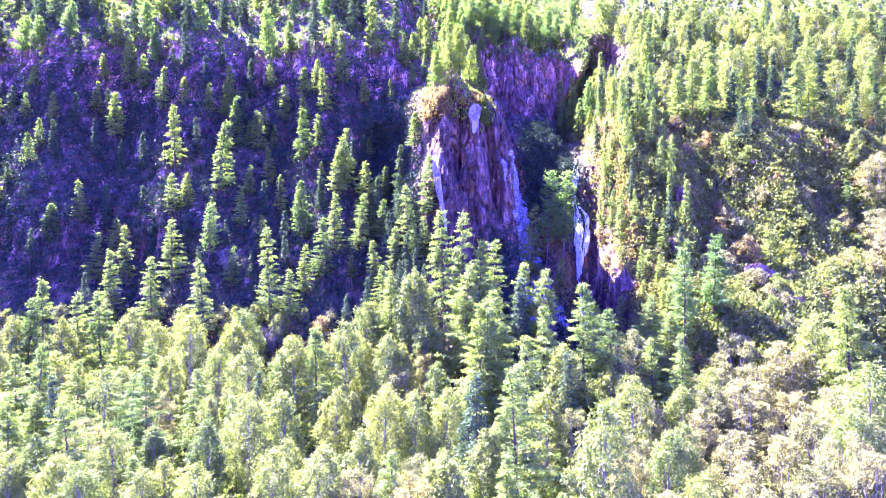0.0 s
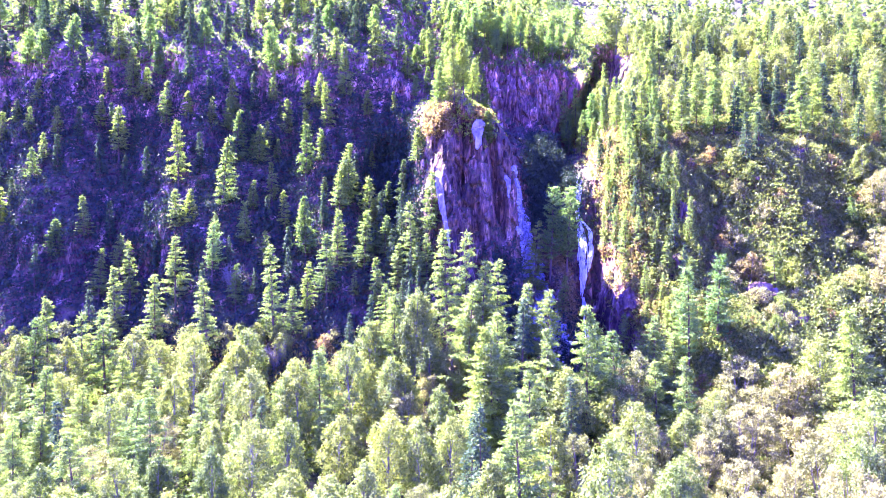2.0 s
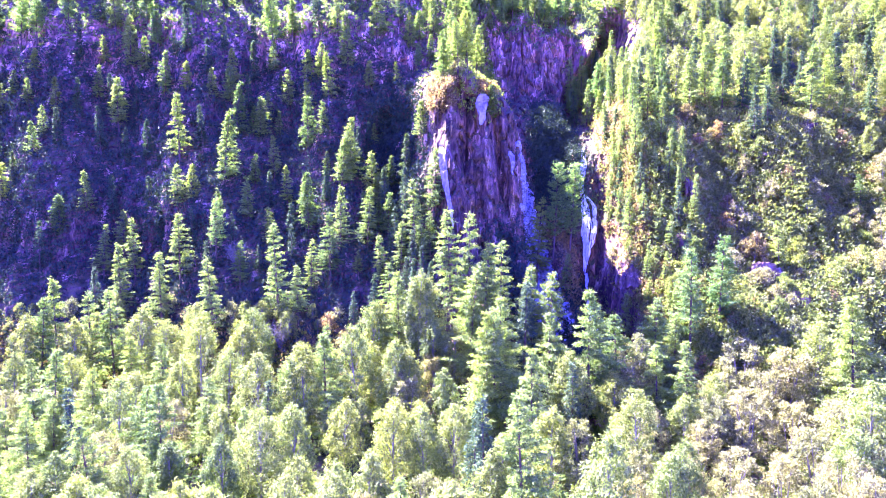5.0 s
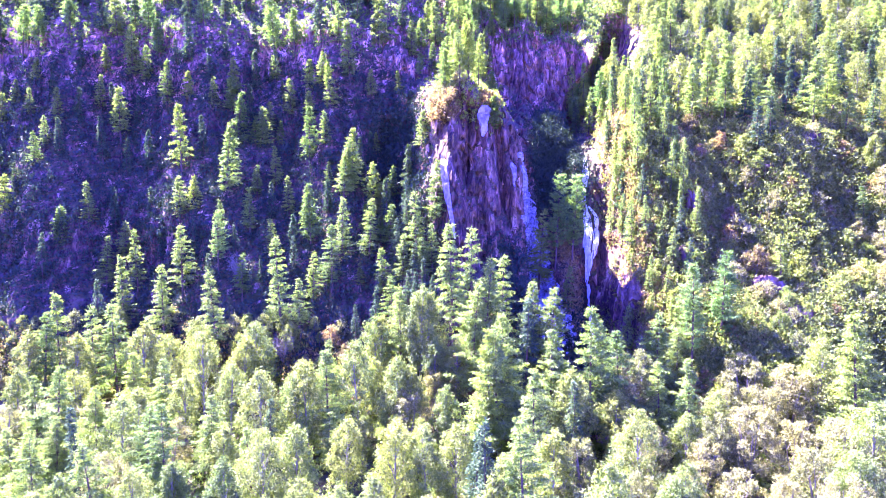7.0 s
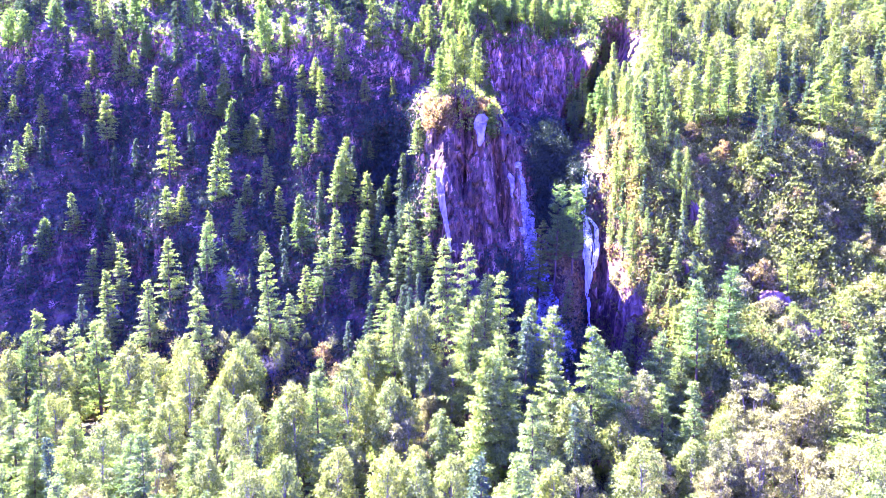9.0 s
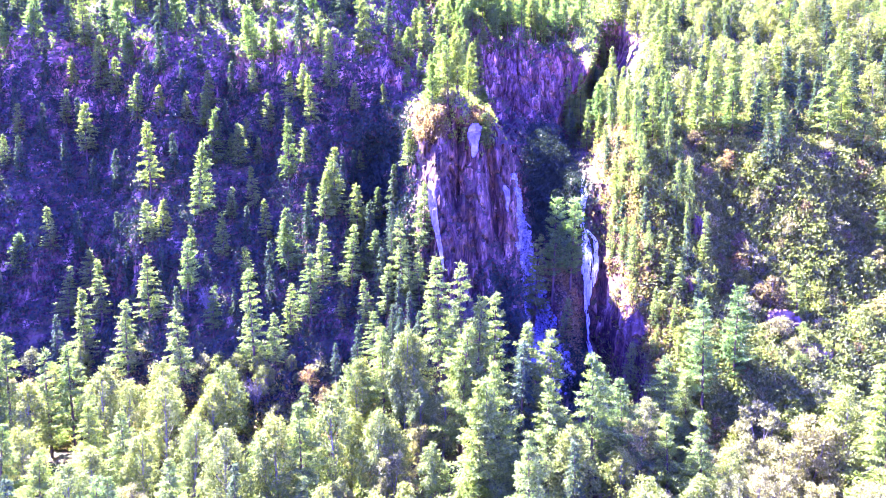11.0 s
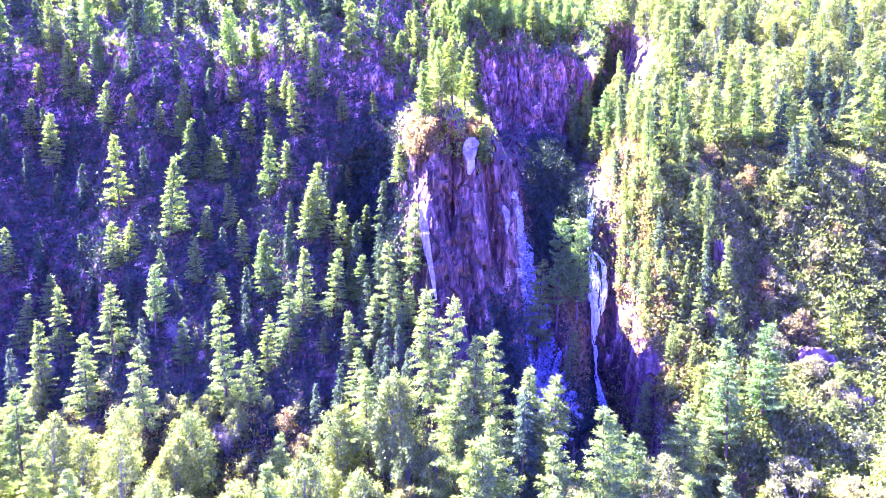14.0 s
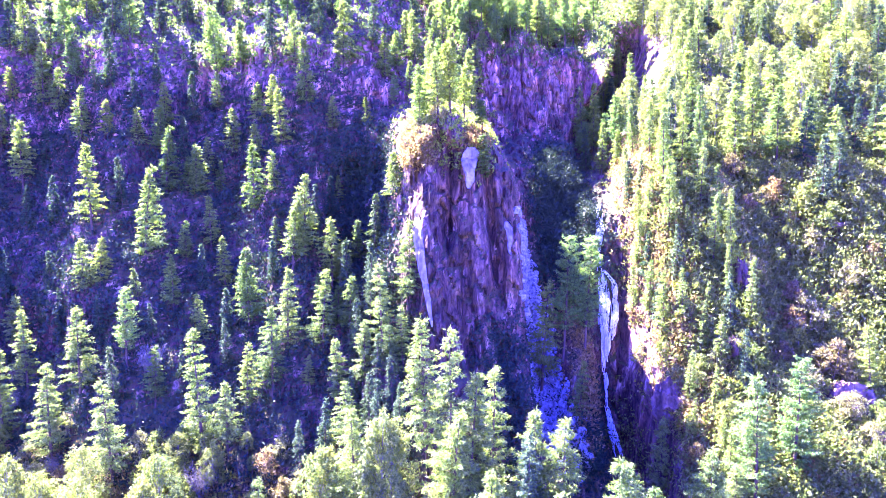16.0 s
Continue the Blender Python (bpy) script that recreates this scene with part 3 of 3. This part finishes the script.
PINE = [(-42, 150, 16), (38, 96.7, 17.7), (43, 98.2, 17), (-44.1, 115.8, 12), (20, 119, 18.6), (23.2, 119, 18), (38.7, 183.2, 12.3), (41.9, 183.2, 7.1), (35.9, 177.8, 6.6)]
BUSH = [(56.3, 120.9, 4.1), (53.1, 123.7, 4.2), (58.4, 118.3, 4.2), (51.6, 126.7, 3.7), (62.1, 114.3, 4.3), (65.8, 118, 4.4), (58.4, 113.4, 4.2), (51.6, 111.2, 5.2), (52.4, 106.4, 5.2), (49.3, 111.4, 4.2), (50.2, 117.4, 4.3), (63.2, 109.3, 4.3), (68.6, 115.6, 4.4), (45.8, 115.5, 4.2), (51.4, 124, 3.2), (-1.3, 120.8, 3), (-3.3, 124, 3), (1.5, 119, 3), (52.1, 101.5, 3.1), (47.9, 100.3, 3), (57, 98.5, 3.1), (34, 103.2, 3), (32, 109, 3), (33.4, 99, 2.9), (30.2, 107.8, 3), (50.3, 91.8, 4), (45.7, 95.8, 4), (47.1, 93, 4), (44.9, 98.2, 4), (37.8, 114.6, 3.1)]
BUSH_B = [(33.5, 114.1, 3), (31.6, 119.5, 3), (34, 110.3, 3), (38.3, 108.7, 3), (-53.4, 108.2, 4), (-43.6, 104.2, 4), (-38.5, 107.5, 4), (-32.2, 108.5, 4), (-25.2, 101.8, 4), (-8.5, 94.2, 5), (-36.1, 107.8, 4), (-32.7, 105.2, 4), (-29.4, 107.8, 4), (-61.7, 112.2, 4), (-64, 110.2, 4), (-55.3, 110.2, 4), (-40.6, 103, 4), (-36.1, 101.8, 4), (-46.1, 102.8, 4), (-16.4, 104.8, 3), (-22.1, 101.8, 4)]
DEAD = [(-29.1, 104.2, 5), (-51.7, 109, 3.5), (-40, 115.2, 6), (-62, 116.2, 4)]
for kind, rows in (("larch", LARCH), ("larch", LARCH_B), ("larch", LARCH_C), ("larch", LARCH_D), ("spruce", SPRUCE), ("birch", BIRCH), ("birch", BIRCH_B), ("willow", WILLOW), ("willow", WILLOW_B), ("pine", PINE), ("bush", BUSH), ("bush", BUSH_B), ("dead", DEAD)):
    for x, y, h in rows:
        stand(kind, x, y, h)

for kind, x, y, h in (("larch", 29.2, 85, 14), ("larch", 32.8, 83.5, 15), ("birch", 36.2, 84.5, 10), ("willow", 39, 83, 8.5), ("willow", 34.5, 79, 8), ("birch", 30.6, 79.5, 9.5), ("willow", 37.2, 87.5, 8), ("bush", 38, 90.5, 4.5), ("bush", 40.5, 92, 4.5), ("bush", 42.5, 91, 4), ("bush", 36.5, 92.5, 4.5), ("bush", 44.5, 90, 4.5), ("bush", 40, 88.5, 4), ("spruce", 2.6, 66, 15), ("spruce", -24, 78, 12), ("spruce", -46, 74, 13), ("spruce", 16, 79, 14)):
    stand(kind, x, y, h)
for x, z, h in ((-1.5, 64.5, 9), (1.0, 66, 10.5), (3.2, 67, 11), (5.6, 66, 8), (8.5, 63.5, 5), (7.5, 70, 7), (9.5, 74, 6), (8.6, 79, 7), (10.5, 83, 6), (31.5, 61.5, 15), (33.4, 61, 16)):
    stand("larch", x, off(x, z), h)


# ---- the rest of the forest ----
def free(x, y, gap):
    return all((x - a) ** 2 + (y - b) ** 2 > gap * gap for a, b in standing)


def grow(count, xs, zs, gap, tall, kinds, bare=()):
    """Trees strewn over the slopes between two heights, leaving the bare places open."""
    done = 0
    for _ in range(count * 12):
        x, z = dice.uniform(*xs), dice.uniform(*zs)
        y = off(x, z)
        if any(a < x < b and c < z < d for a, b, c, d in bare) or not free(x, y, gap):
            continue
        stand(dice.choice(kinds), x, y, dice.uniform(*tall))
        done += 1
        if done == count:
            break


def grow_floor(count, xs, ys, gap, tall, kinds):
    """Trees strewn over the valley floor."""
    done = 0
    for _ in range(count * 12):
        x, y = dice.uniform(*xs), dice.uniform(*ys)
        if y < off(x, FOOT) - 1 and free(x, y, gap):
            stand(dice.choice(kinds), x, y, dice.uniform(*tall))
            done += 1
        if done == count:
            break


RAVINE = (24, 33, 8, 60)
grow(26, (33, 38.5), (13, 56), 2.1, (5, 9), ["larch", "spruce", "larch"])
grow(30, (33, 44), (27, 66), 2.6, (7, 11), ["larch", "larch", "spruce", "birch"], [RAVINE])
grow(150, (38, 120), (52, 96), 3.0, (9, 13), ["larch", "birch", "spruce", "larch", "birch"])
grow(30, (70, 120), (14, 52), 4.0, (7, 12), ["larch", "birch", "willow"])
grow(30, (34, 64), (8.5, 16), 1.8, (2.2, 4.0), ["bush"])
grow(48, (45, 66), (10, 46), 1.6, (2.4, 4.2), ["bush"])
grow(105, (36, 85), (10, 56), 1.7, (2.0, 4.2), ["bush"])
grow(56, (-85, -4), (8.3, 19), 2.0, (2.2, 4.4), ["bush", "bush", "bush", "birch"])
grow(26, (10, 36), (86, 98), 3.0, (9, 12), ["larch", "pine"])
grow(14, (30, 40), (56, 84), 2.6, (8, 12), ["larch", "pine", "spruce"])
grow(16, (1, 15), (84, 93), 2.4, (9, 13), ["larch", "pine"])
grow(14, (-8, 8), (70, 90), 3.0, (6, 9), ["larch", "pine"])
grow(75, (-125, 24), (74, 104), 3.8, (9, 13), ["larch", "spruce", "spruce", "pine"], [(-52, -36, 60, 88), (8, 30, 66, 87)])
grow(85, (-110, -8), (16, 76), 3.0, (5, 10), ["larch", "spruce", "larch", "spruce"])
grow(16, (-14, -3), (13, 36), 2.4, (7, 12), ["larch", "spruce", "spruce"])
grow_floor(95, (-95, 30), (48, 92), 4.2, (7, 11), ["birch", "birch", "larch", "willow"])
grow_floor(20, (-78, -34), (48, 66), 3.4, (8, 11), ["birch", "larch"])
grow_floor(26, (30, 95), (50, 88), 5.0, (4, 7), ["willow"])
grow_floor(40, (-110, 110), (5, 48), 8.0, (7, 11), ["birch", "larch", "willow"])


def far_forest():
    """Conifers too far off to count, in one sheet of crowns over the upper slopes."""
    rng = np.random.default_rng(77)
    kinds = []
    for k in range(4):
        n = 46
        f = rng.uniform(0.12, 1.0, n) ** 0.8
        a = rng.uniform(0, 2 * math.pi, n)
        r = 2.3 * (1.02 - f) * rng.uniform(0.4, 1.1, n)
        p = np.stack([np.cos(a) * r, np.sin(a) * r, f * 11.5 - 0.25 * r], axis=1)
        w = np.stack([np.cos(a), np.sin(a), np.full(n, -0.1)], axis=1)
        kinds.append(tufts(p, w, 1.0, 0.55, rng, 3, 0.6))
    out = []
    spread = random.Random(9)
    for _ in range(1700):
        z = spread.uniform(92, 185) if spread.random() < 0.8 else spread.uniform(180, 330)
        x = spread.uniform(-240, 280) * (1 if z < 140 else 1.6)
        y = off(x, z)
        out.append(kinds[spread.randrange(4)] * spread.uniform(0.75, 1.2) + np.array([x, y, z - 0.6]))
    for _ in range(500):
        x, y = spread.choice((-1, 1)) * spread.uniform(125, 330), spread.uniform(95, 185)
        out.append(kinds[spread.randrange(4)] * spread.uniform(0.75, 1.2) + np.array([x, y, ground(x, y) - 0.6]))
    ob = new("far_woods", leaf_mesh("far_woods", np.concatenate(out), larch_needles))
    tagged(ob, "dense sunlit conifer wood on the upper mountainside", "forest", kind="stuff")


far_forest()


def undergrowth(name, label, count, pick, mat, size, per, seed, stray=0.22, sunny=False):
    """Low plants strewn over the land, in one mesh; pick(rng) gives a place on it."""
    rng = np.random.default_rng(seed)
    p = np.array([pick(rng) for _ in range(count)])
    w = np.tile(np.array([0.0, -0.25, 0.7]), (count, 1))
    ob = new(name, leaf_mesh(name, tufts(p, w, size, size * 0.55, rng, per, 0.8, stray, np.tile(np.array([-0.35, 0.1, 0.9]), (count, 1)) if sunny else None), mat))
    tagged(ob, label, "undergrowth", kind="stuff")


def on_slope(xs, zs, high=0.7):
    """A picker of places on the slopes, thinning out past the edges of the stretch."""
    def pick(rng):
        x = rng.uniform(*xs) + rng.normal(0, min(2.5, 0.16 * (xs[1] - xs[0])))
        z = rng.uniform(*zs) + rng.normal(0, min(4.0, 0.16 * (zs[1] - zs[0])))
        return surface(x, max(FOOT + 0.5, z), rng.uniform(0.0, high))
    return pick


def on_floor(rng):
    x, y = rng.uniform(-100, 100), rng.uniform(-5, 96)
    y = min(y, off(x, FOOT) - 0.5)
    return (x, y, min(FOOT, floor_height(x, y)) + 0.2)


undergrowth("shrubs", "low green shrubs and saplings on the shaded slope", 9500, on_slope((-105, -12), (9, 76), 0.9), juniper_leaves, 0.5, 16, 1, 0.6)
undergrowth("shrubs", "dark low shrubs in the hollows of the ravine", 900, on_slope((18, 26), (10, 24)), juniper_leaves, 0.42, 14, 2, 0.45)
# added cover that stands in for shade on the sunlit flank rock
undergrowth("shrubs", "dark green shrubs added to darken the flank of the buttress", 1300, on_slope((-11, -2.5), (13, 42)), juniper_leaves, 0.42, 14, 16, 0.5)
undergrowth("shrubs", "dark green shrubs in the hollow beside the buttress", 1500, on_slope((-17, -6), (40, 63)), juniper_leaves, 0.5, 14, 17, 0.5)
undergrowth("shrubs", "dark green shrubs in the clefts of the rock buttress", 900, on_slope((7, 14), (16, 34)), juniper_leaves, 0.38, 14, 15, 0.45)
undergrowth("shrubs", "dark green shrubs on the shaded wall of the hollow", 3800, on_slope((19, 28), (40, 60)), juniper_leaves, 0.42, 14, 14, 0.5)
undergrowth("dry_grass", "yellow-brown dry grass and bushes on the sunny slope", 9000, on_slope((35, 100), (9, 62)), dry_leaves, 0.6, 8, 3, 0.4, True)
undergrowth("dry_grass", "yellow-brown dry grass on the bank of the ravine", 5200, on_slope((33.4, 38.5), (10, 64)), dry_leaves, 0.5, 8, 7, 0.35, True)
undergrowth("herbs", "yellow-green brush on the bank of the ravine", 3000, on_slope((33.2, 40), (10, 64)), birch_leaves, 0.5, 7, 11, 0.4, True)
undergrowth("herbs", "green brush under the trees of the sunny slope", 7000, on_slope((34, 125), (56, 108)), birch_leaves, 0.6, 9, 9, 0.45, True)
undergrowth("herbs", "green brush on the brow above the cliff", 6000, on_slope((4, 44), (86, 132)), larch_needles, 0.5, 10, 8, 0.4)
undergrowth("herbs", "fresh green herbs and bushes on the sunny slope", 22000, on_slope((36, 92), (9, 60), 1.6), birch_leaves, 0.45, 13, 4, 0.5, True)
undergrowth("herbs", "yellow-green brush on the sunny slope", 8000, on_slope((44, 92), (16, 62), 2.2), birch_leaves, 0.45, 11, 21, 0.5, True)
undergrowth("dry_grass", "rusty dry brush under the trees at the foot of the shaded slope", 3200, on_slope((-85, -6), (8.3, 17), 1.2), dry_leaves, 0.45, 8, 22, 0.4, True)
undergrowth("herbs", "yellow-green brush at the foot of the shaded slope", 2600, on_slope((-85, -4), (8.3, 16), 1.4), birch_leaves, 0.45, 9, 23, 0.4, True)
undergrowth("herbs", "lush green herbs and bushes at the foot of the sunny slope", 6500, on_slope((32, 64), (8.6, 19), 2.2), birch_leaves, 0.42, 14, 18, 0.6, True)
undergrowth("dry_grass", "yellow-brown bushes on top of the rock buttress", 620, on_slope((-3.8, 0.6), (58, 62.5), 1.0), dry_leaves, 0.42, 9, 5, 0.4, True)
undergrowth("dry_grass", "golden dry brush on the edge of the buttress", 260, on_slope((6, 9), (61, 64), 1.2), dry_leaves, 0.4, 9, 19, 0.3, True)
undergrowth("dry_grass", "brown brush under the pines of the spur", 700, on_slope((20.5, 24.5), (22, 36), 1.4), dry_leaves, 0.4, 9, 20, 0.35)
undergrowth("herbs", "low green brush on top of the rock buttress", 1100, on_slope((-4, 10), (60, 74)), larch_needles, 0.45, 8, 12)
undergrowth("herbs", "green brush between the trees on the upper ledges", 5000, on_slope((-122, 6), (80, 106)), larch_needles, 0.6, 6, 13)
undergrowth("meadow_plants", "tall pale meadow plants between the valley trees", 26000, on_floor, larch_needles, 0.6, 9, 6, 0.5)

# ---- the waterfall ----
water, tree, bsdf = material("white_water", 0.35)
flow = noise_at(tree, 1.6, 8.0, (2.2, 2.2, 0.35), 0.4)
tree.links.new(ramp(tree, flow, [(0.32, (0.45, 0.5, 0.56)), (0.55, (0.85, 0.88, 0.9))]), bsdf.inputs["Base Color"])
bumped(tree, bsdf, flow, 0.8, 0.25)


def strand(parent, points, w0, w1, count, seed):
    """A strand of falling water: a bundle of thin wavering ribbons down the rock through points (x, z)."""
    rng = random.Random(seed)
    verts, faces = [], []
    fall_from, fall_to = points[0][1], points[-1][1]
    for r in range(count):
        aside, slow = rng.uniform(-1, 1), rng.uniform(0, 6)
        a, b = sorted((rng.uniform(0, 0.35), rng.uniform(0.7, 1.0)))
        n = max(6, int((fall_from - fall_to) * (b - a) / 0.4))
        thin = rng.uniform(0.06, 0.17)
        for i in range(n + 1):
            u = a + (b - a) * i / n
            z = fall_from + (fall_to - fall_from) * u
            x = steps(-z, tuple((-q, p) for p, q in points)) + aside * (w0 + (w1 - w0) * u) + 0.1 * math.sin(z * 1.3 + slow)
            y = min(surface(x + d, z)[1] for d in (-0.4, 0.0, 0.4)) - 0.25 - 0.2 * (1 - abs(aside))
            w = thin * rng.uniform(0.7, 1.3) * (0.4 + 0.6 * math.sin(math.pi * min(0.97, 0.1 + 0.85 * i / n)))
            for k in range(4):
                c = math.pi * k / 3
                verts.append((x - w * math.cos(c), y - 0.1 * math.sin(c), z))
        base = len(verts) - 4 * (n + 1)
        for i in range(n):
            for k in range(3):
                p = base + i * 4 + k
                faces.append((p, p + 1, p + 5, p + 4))
    part("strand", verts, faces, water, parent, smooth=True)


fall = tagged(new("waterfall"), "white waterfall dropping in strands through a dark ravine", "waterfall")
strand(fall, ((29.7, 51.8), (28.4, 49.8)), 0.15, 0.25, 6, 1)
strand(fall, ((28.4, 50.2), (27.8, 44.5)), 0.2, 0.3, 7, 2)
strand(fall, ((29.3, 50.2), (28.6, 47.0), (27.9, 44.0)), 0.15, 0.25, 6, 3)
strand(fall, ((27.9, 45.0), (27.6, 40.6)), 0.35, 0.4, 9, 4)
strand(fall, ((27.7, 41.2), (28.0, 39.0), (27.5, 34.0), (27.0, 29.5)), 0.35, 0.5, 14, 5)
strand(fall, ((28.1, 41.2), (29.8, 39.0), (29.8, 35.5), (28.3, 30.5)), 0.25, 0.5, 14, 6)
strand(fall, ((28.6, 39.5), (28.5, 36.0), (28.0, 32.0)), 0.3, 0.4, 8, 7)
strand(fall, ((27.7, 34.0), (27.0, 25.0)), 0.6, 0.5, 20, 8)
strand(fall, ((27.3, 25.5), (27.3, 20.0)), 0.25, 0.2, 6, 9)
strand(fall, ((27.3, 20.6), (28.4, 13.8)), 0.15, 0.8, 20, 10)


# ---- stones and outcrops ----
def lump(rng, sides=3):
    """A broken stone: a ball of triangles with its corners pushed in and out."""
    bm = bmesh.new()
    bmesh.ops.create_icosphere(bm, subdivisions=sides, radius=1.0)
    shift = Vector((rng.uniform(0, 50), rng.uniform(0, 50), rng.uniform(0, 50)))
    for v in bm.verts:
        p = v.co * 1.6 + shift
        c = noise.voronoi(p)[1][0]
        tilt = noise.noise_vector(c * 5.1)
        v.co *= 1.0 + 0.5 * (p - c).dot(tilt) + 0.25 * tilt.x + 0.12 * noise.noise(v.co * 5 + shift)
    mesh = bpy.data.meshes.new("stone")
    bm.to_mesh(mesh)
    bm.free()
    mesh.materials.append(stone_material)
    return mesh


stone_material, tree, bsdf = material("bare_rock", 0.85)
bands = noise_at(tree, 1.2, 9.0, (1.6, 1.6, 0.3), 0.5)
grit = noise_at(tree, 7.0, 8.0)
tone = ramp(tree, bands, [(0.32, (0.055, 0.035, 0.026)), (0.48, (0.15, 0.095, 0.07)), (0.6, (0.25, 0.165, 0.12)), (0.72, (0.40, 0.33, 0.27))])
tree.links.new(mixed(tree, 0.6, tone, ramp(tree, grit, [(0.3, (0.5, 0.48, 0.48)), (0.7, (1.2, 1.15, 1.12))]), "MULTIPLY"), bsdf.inputs["Base Color"])
bumped(tree, bsdf, mixed(tree, 0.5, bands, grit), 0.9, 0.5)
chips = random.Random(21)


def outcrop(x, z, wide, high, deep=2.2):
    """A face of bare rock that stands out of the slope."""
    ob = new("rock_outcrop", lump(chips, 5))
    p = surface(x, z)
    ob.matrix_basis = pose(p[0], p[1] + deep * 0.45, p[2], chips.uniform(-8, 8), chips.uniform(-12, 12), chips.uniform(-25, 25)) @ Matrix.Diagonal((wide / 2, deep, high / 2, 1))
    tagged(ob, "bare purple-grey rock face with pale streaks among bushes", "rock", "rock outcrops")


OUTCROPS = [(33.1, 24.3, 4.9, 6.9), (52.8, 26.2, 7.2, 6.1), (54.6, 23.2, 7.2, 4.1), (59.7, 56.9, 4.2, 4.2), (41.4, 31.3, 3.1, 6.1), (44, 39.7, 2.1, 8.3), (59.2, 48.2, 5.3, 2.6), (70.9, 54.1, 5.4, 2.7), (-6.4, 26.2, 5, 7)]
for x, z, wide, high in OUTCROPS:
    outcrop(x, z, wide, high)


scree_material, tree, bsdf = material("pale_scree", 0.85)
speck = noise_at(tree, 2.5, 6.0)
tree.links.new(ramp(tree, speck, [(0.35, (0.16, 0.16, 0.17)), (0.5, (0.30, 0.30, 0.31)), (0.65, (0.46, 0.46, 0.47))]), bsdf.inputs["Base Color"])
bumped(tree, bsdf, speck, 0.5, 0.15)


def scree(count, xs, zs, size):
    """Loose stones lying down the chute, which widens and bears aside as it falls, in one mesh."""
    rng = random.Random(31)
    kinds = [lump(rng, 1) for _ in range(4)]
    verts, faces = [], []
    for _ in range(count):
        mesh = kinds[rng.randrange(4)]
        z = zs[0] + (zs[1] - zs[0]) * rng.random() ** 1.3 + rng.gauss(0, 1.2)
        low = (zs[1] - z) / (zs[1] - zs[0])
        p = surface(xs[0] + (xs[1] - xs[0]) * low + rng.gauss(0, 0.5 + 0.8 * max(0.0, low)), max(FOOT + 1, z))
        k = size * rng.uniform(0.3, 1.0) ** 2
        turn = Euler((rng.uniform(0, 6), rng.uniform(0, 6), rng.uniform(0, 6))).to_matrix()
        base = len(verts)
        for v in mesh.vertices:
            w = turn @ (v.co * k)
            verts.append((p[0] + w.x, p[1] + w.y, p[2] + w.z))
        faces.extend(tuple(base + i for i in f.vertices) for f in mesh.polygons)
    tagged(part("scree", verts, faces, scree_material), "loose broken pale grey stones lying in the steep chute", "rocks", kind="stuff")


scree(2600, (14.8, 18.6), (18, 48), 0.8)


def slab(x0, x1, z0, z1, lean, thick):
    """A pale smooth flake that stands proud of the buttress, pointed at both ends."""
    verts, faces = [], []
    n, m = 22, 8
    for side in (0, 1):
        for i in range(n + 1):
            u = i / n
            z = z0 + (z1 - z0) * u
            half = (x1 - x0) / 2 * (0.12 + 0.88 * u ** 0.7) * (1 - 0.6 * ease(0.8, 1.0, u)) * (1 + 0.25 * noise.noise(Vector((u * 4, x0, z0))))
            mid = (x0 + x1) / 2 + lean * (u - 0.5) + 0.3 * noise.noise(Vector((u * 3, z0, 1.0)))
            for k in range(m + 1):
                x = mid + half * (2 * k / m - 1) * (1 + 0.22 * noise.noise(Vector((u * 9, k * 0.9, z0))))
                p = surface(x, z)
                front = min(surface(mid + d, z)[1] for d in (-0.6, 0.0, 0.6))
                y = front * 0.75 + p[1] * 0.25 - (thick if side == 0 else -0.8) + 0.12 * noise.fractal(Vector((x, z * 0.5, 2.0)), 1.0, 2.0, 3)
                verts.append((x, y, z))
    size = (n + 1) * (m + 1)
    for side in (0, 1):
        for i in range(n):
            for k in range(m):
                a = side * size + i * (m + 1) + k
                f = (a, a + 1, a + m + 2, a + m + 1)
                faces.append(f if side == 0 else f[::-1])
    for i in range(n):
        for k in (0, m):
            a = i * (m + 1) + k
            faces.append((a, a + m + 1, a + size + m + 1, a + size))
    for k in range(m):
        for i in (0, n):
            a = i * (m + 1) + k
            faces.append((a, a + 1, a + size + 1, a + size))
    ob = part("rock_slab", verts, faces, pale_rock)
    tagged(ob, "smooth pale grey rock slab on the face of the buttress", "rock", "pale slabs on the buttress")


pale_rock, tree, bsdf = material("pale_rock", 0.8)
wash = noise_at(tree, 0.9, 8.0, (1.5, 1.5, 0.22), 0.4)
tree.links.new(ramp(tree, wash, [(0.32, (0.15, 0.125, 0.125)), (0.5, (0.30, 0.27, 0.27)), (0.68, (0.46, 0.43, 0.43))]), bsdf.inputs["Base Color"])
bumped(tree, bsdf, wash, 0.6, 0.3)
SLABS = [(4.7, 7.7, 54.2, 60.3, 0.3), (-1.4, 0.2, 35.2, 50.7, -2.4), (11.1, 12.3, 44.7, 49.3, -0.3), (-7.3, -4.3, 25.6, 27.6, 0.3)]
for x0, x1, z0, z1, lean in SLABS:
    slab(x0, x1, z0, z1, lean, 0.25)
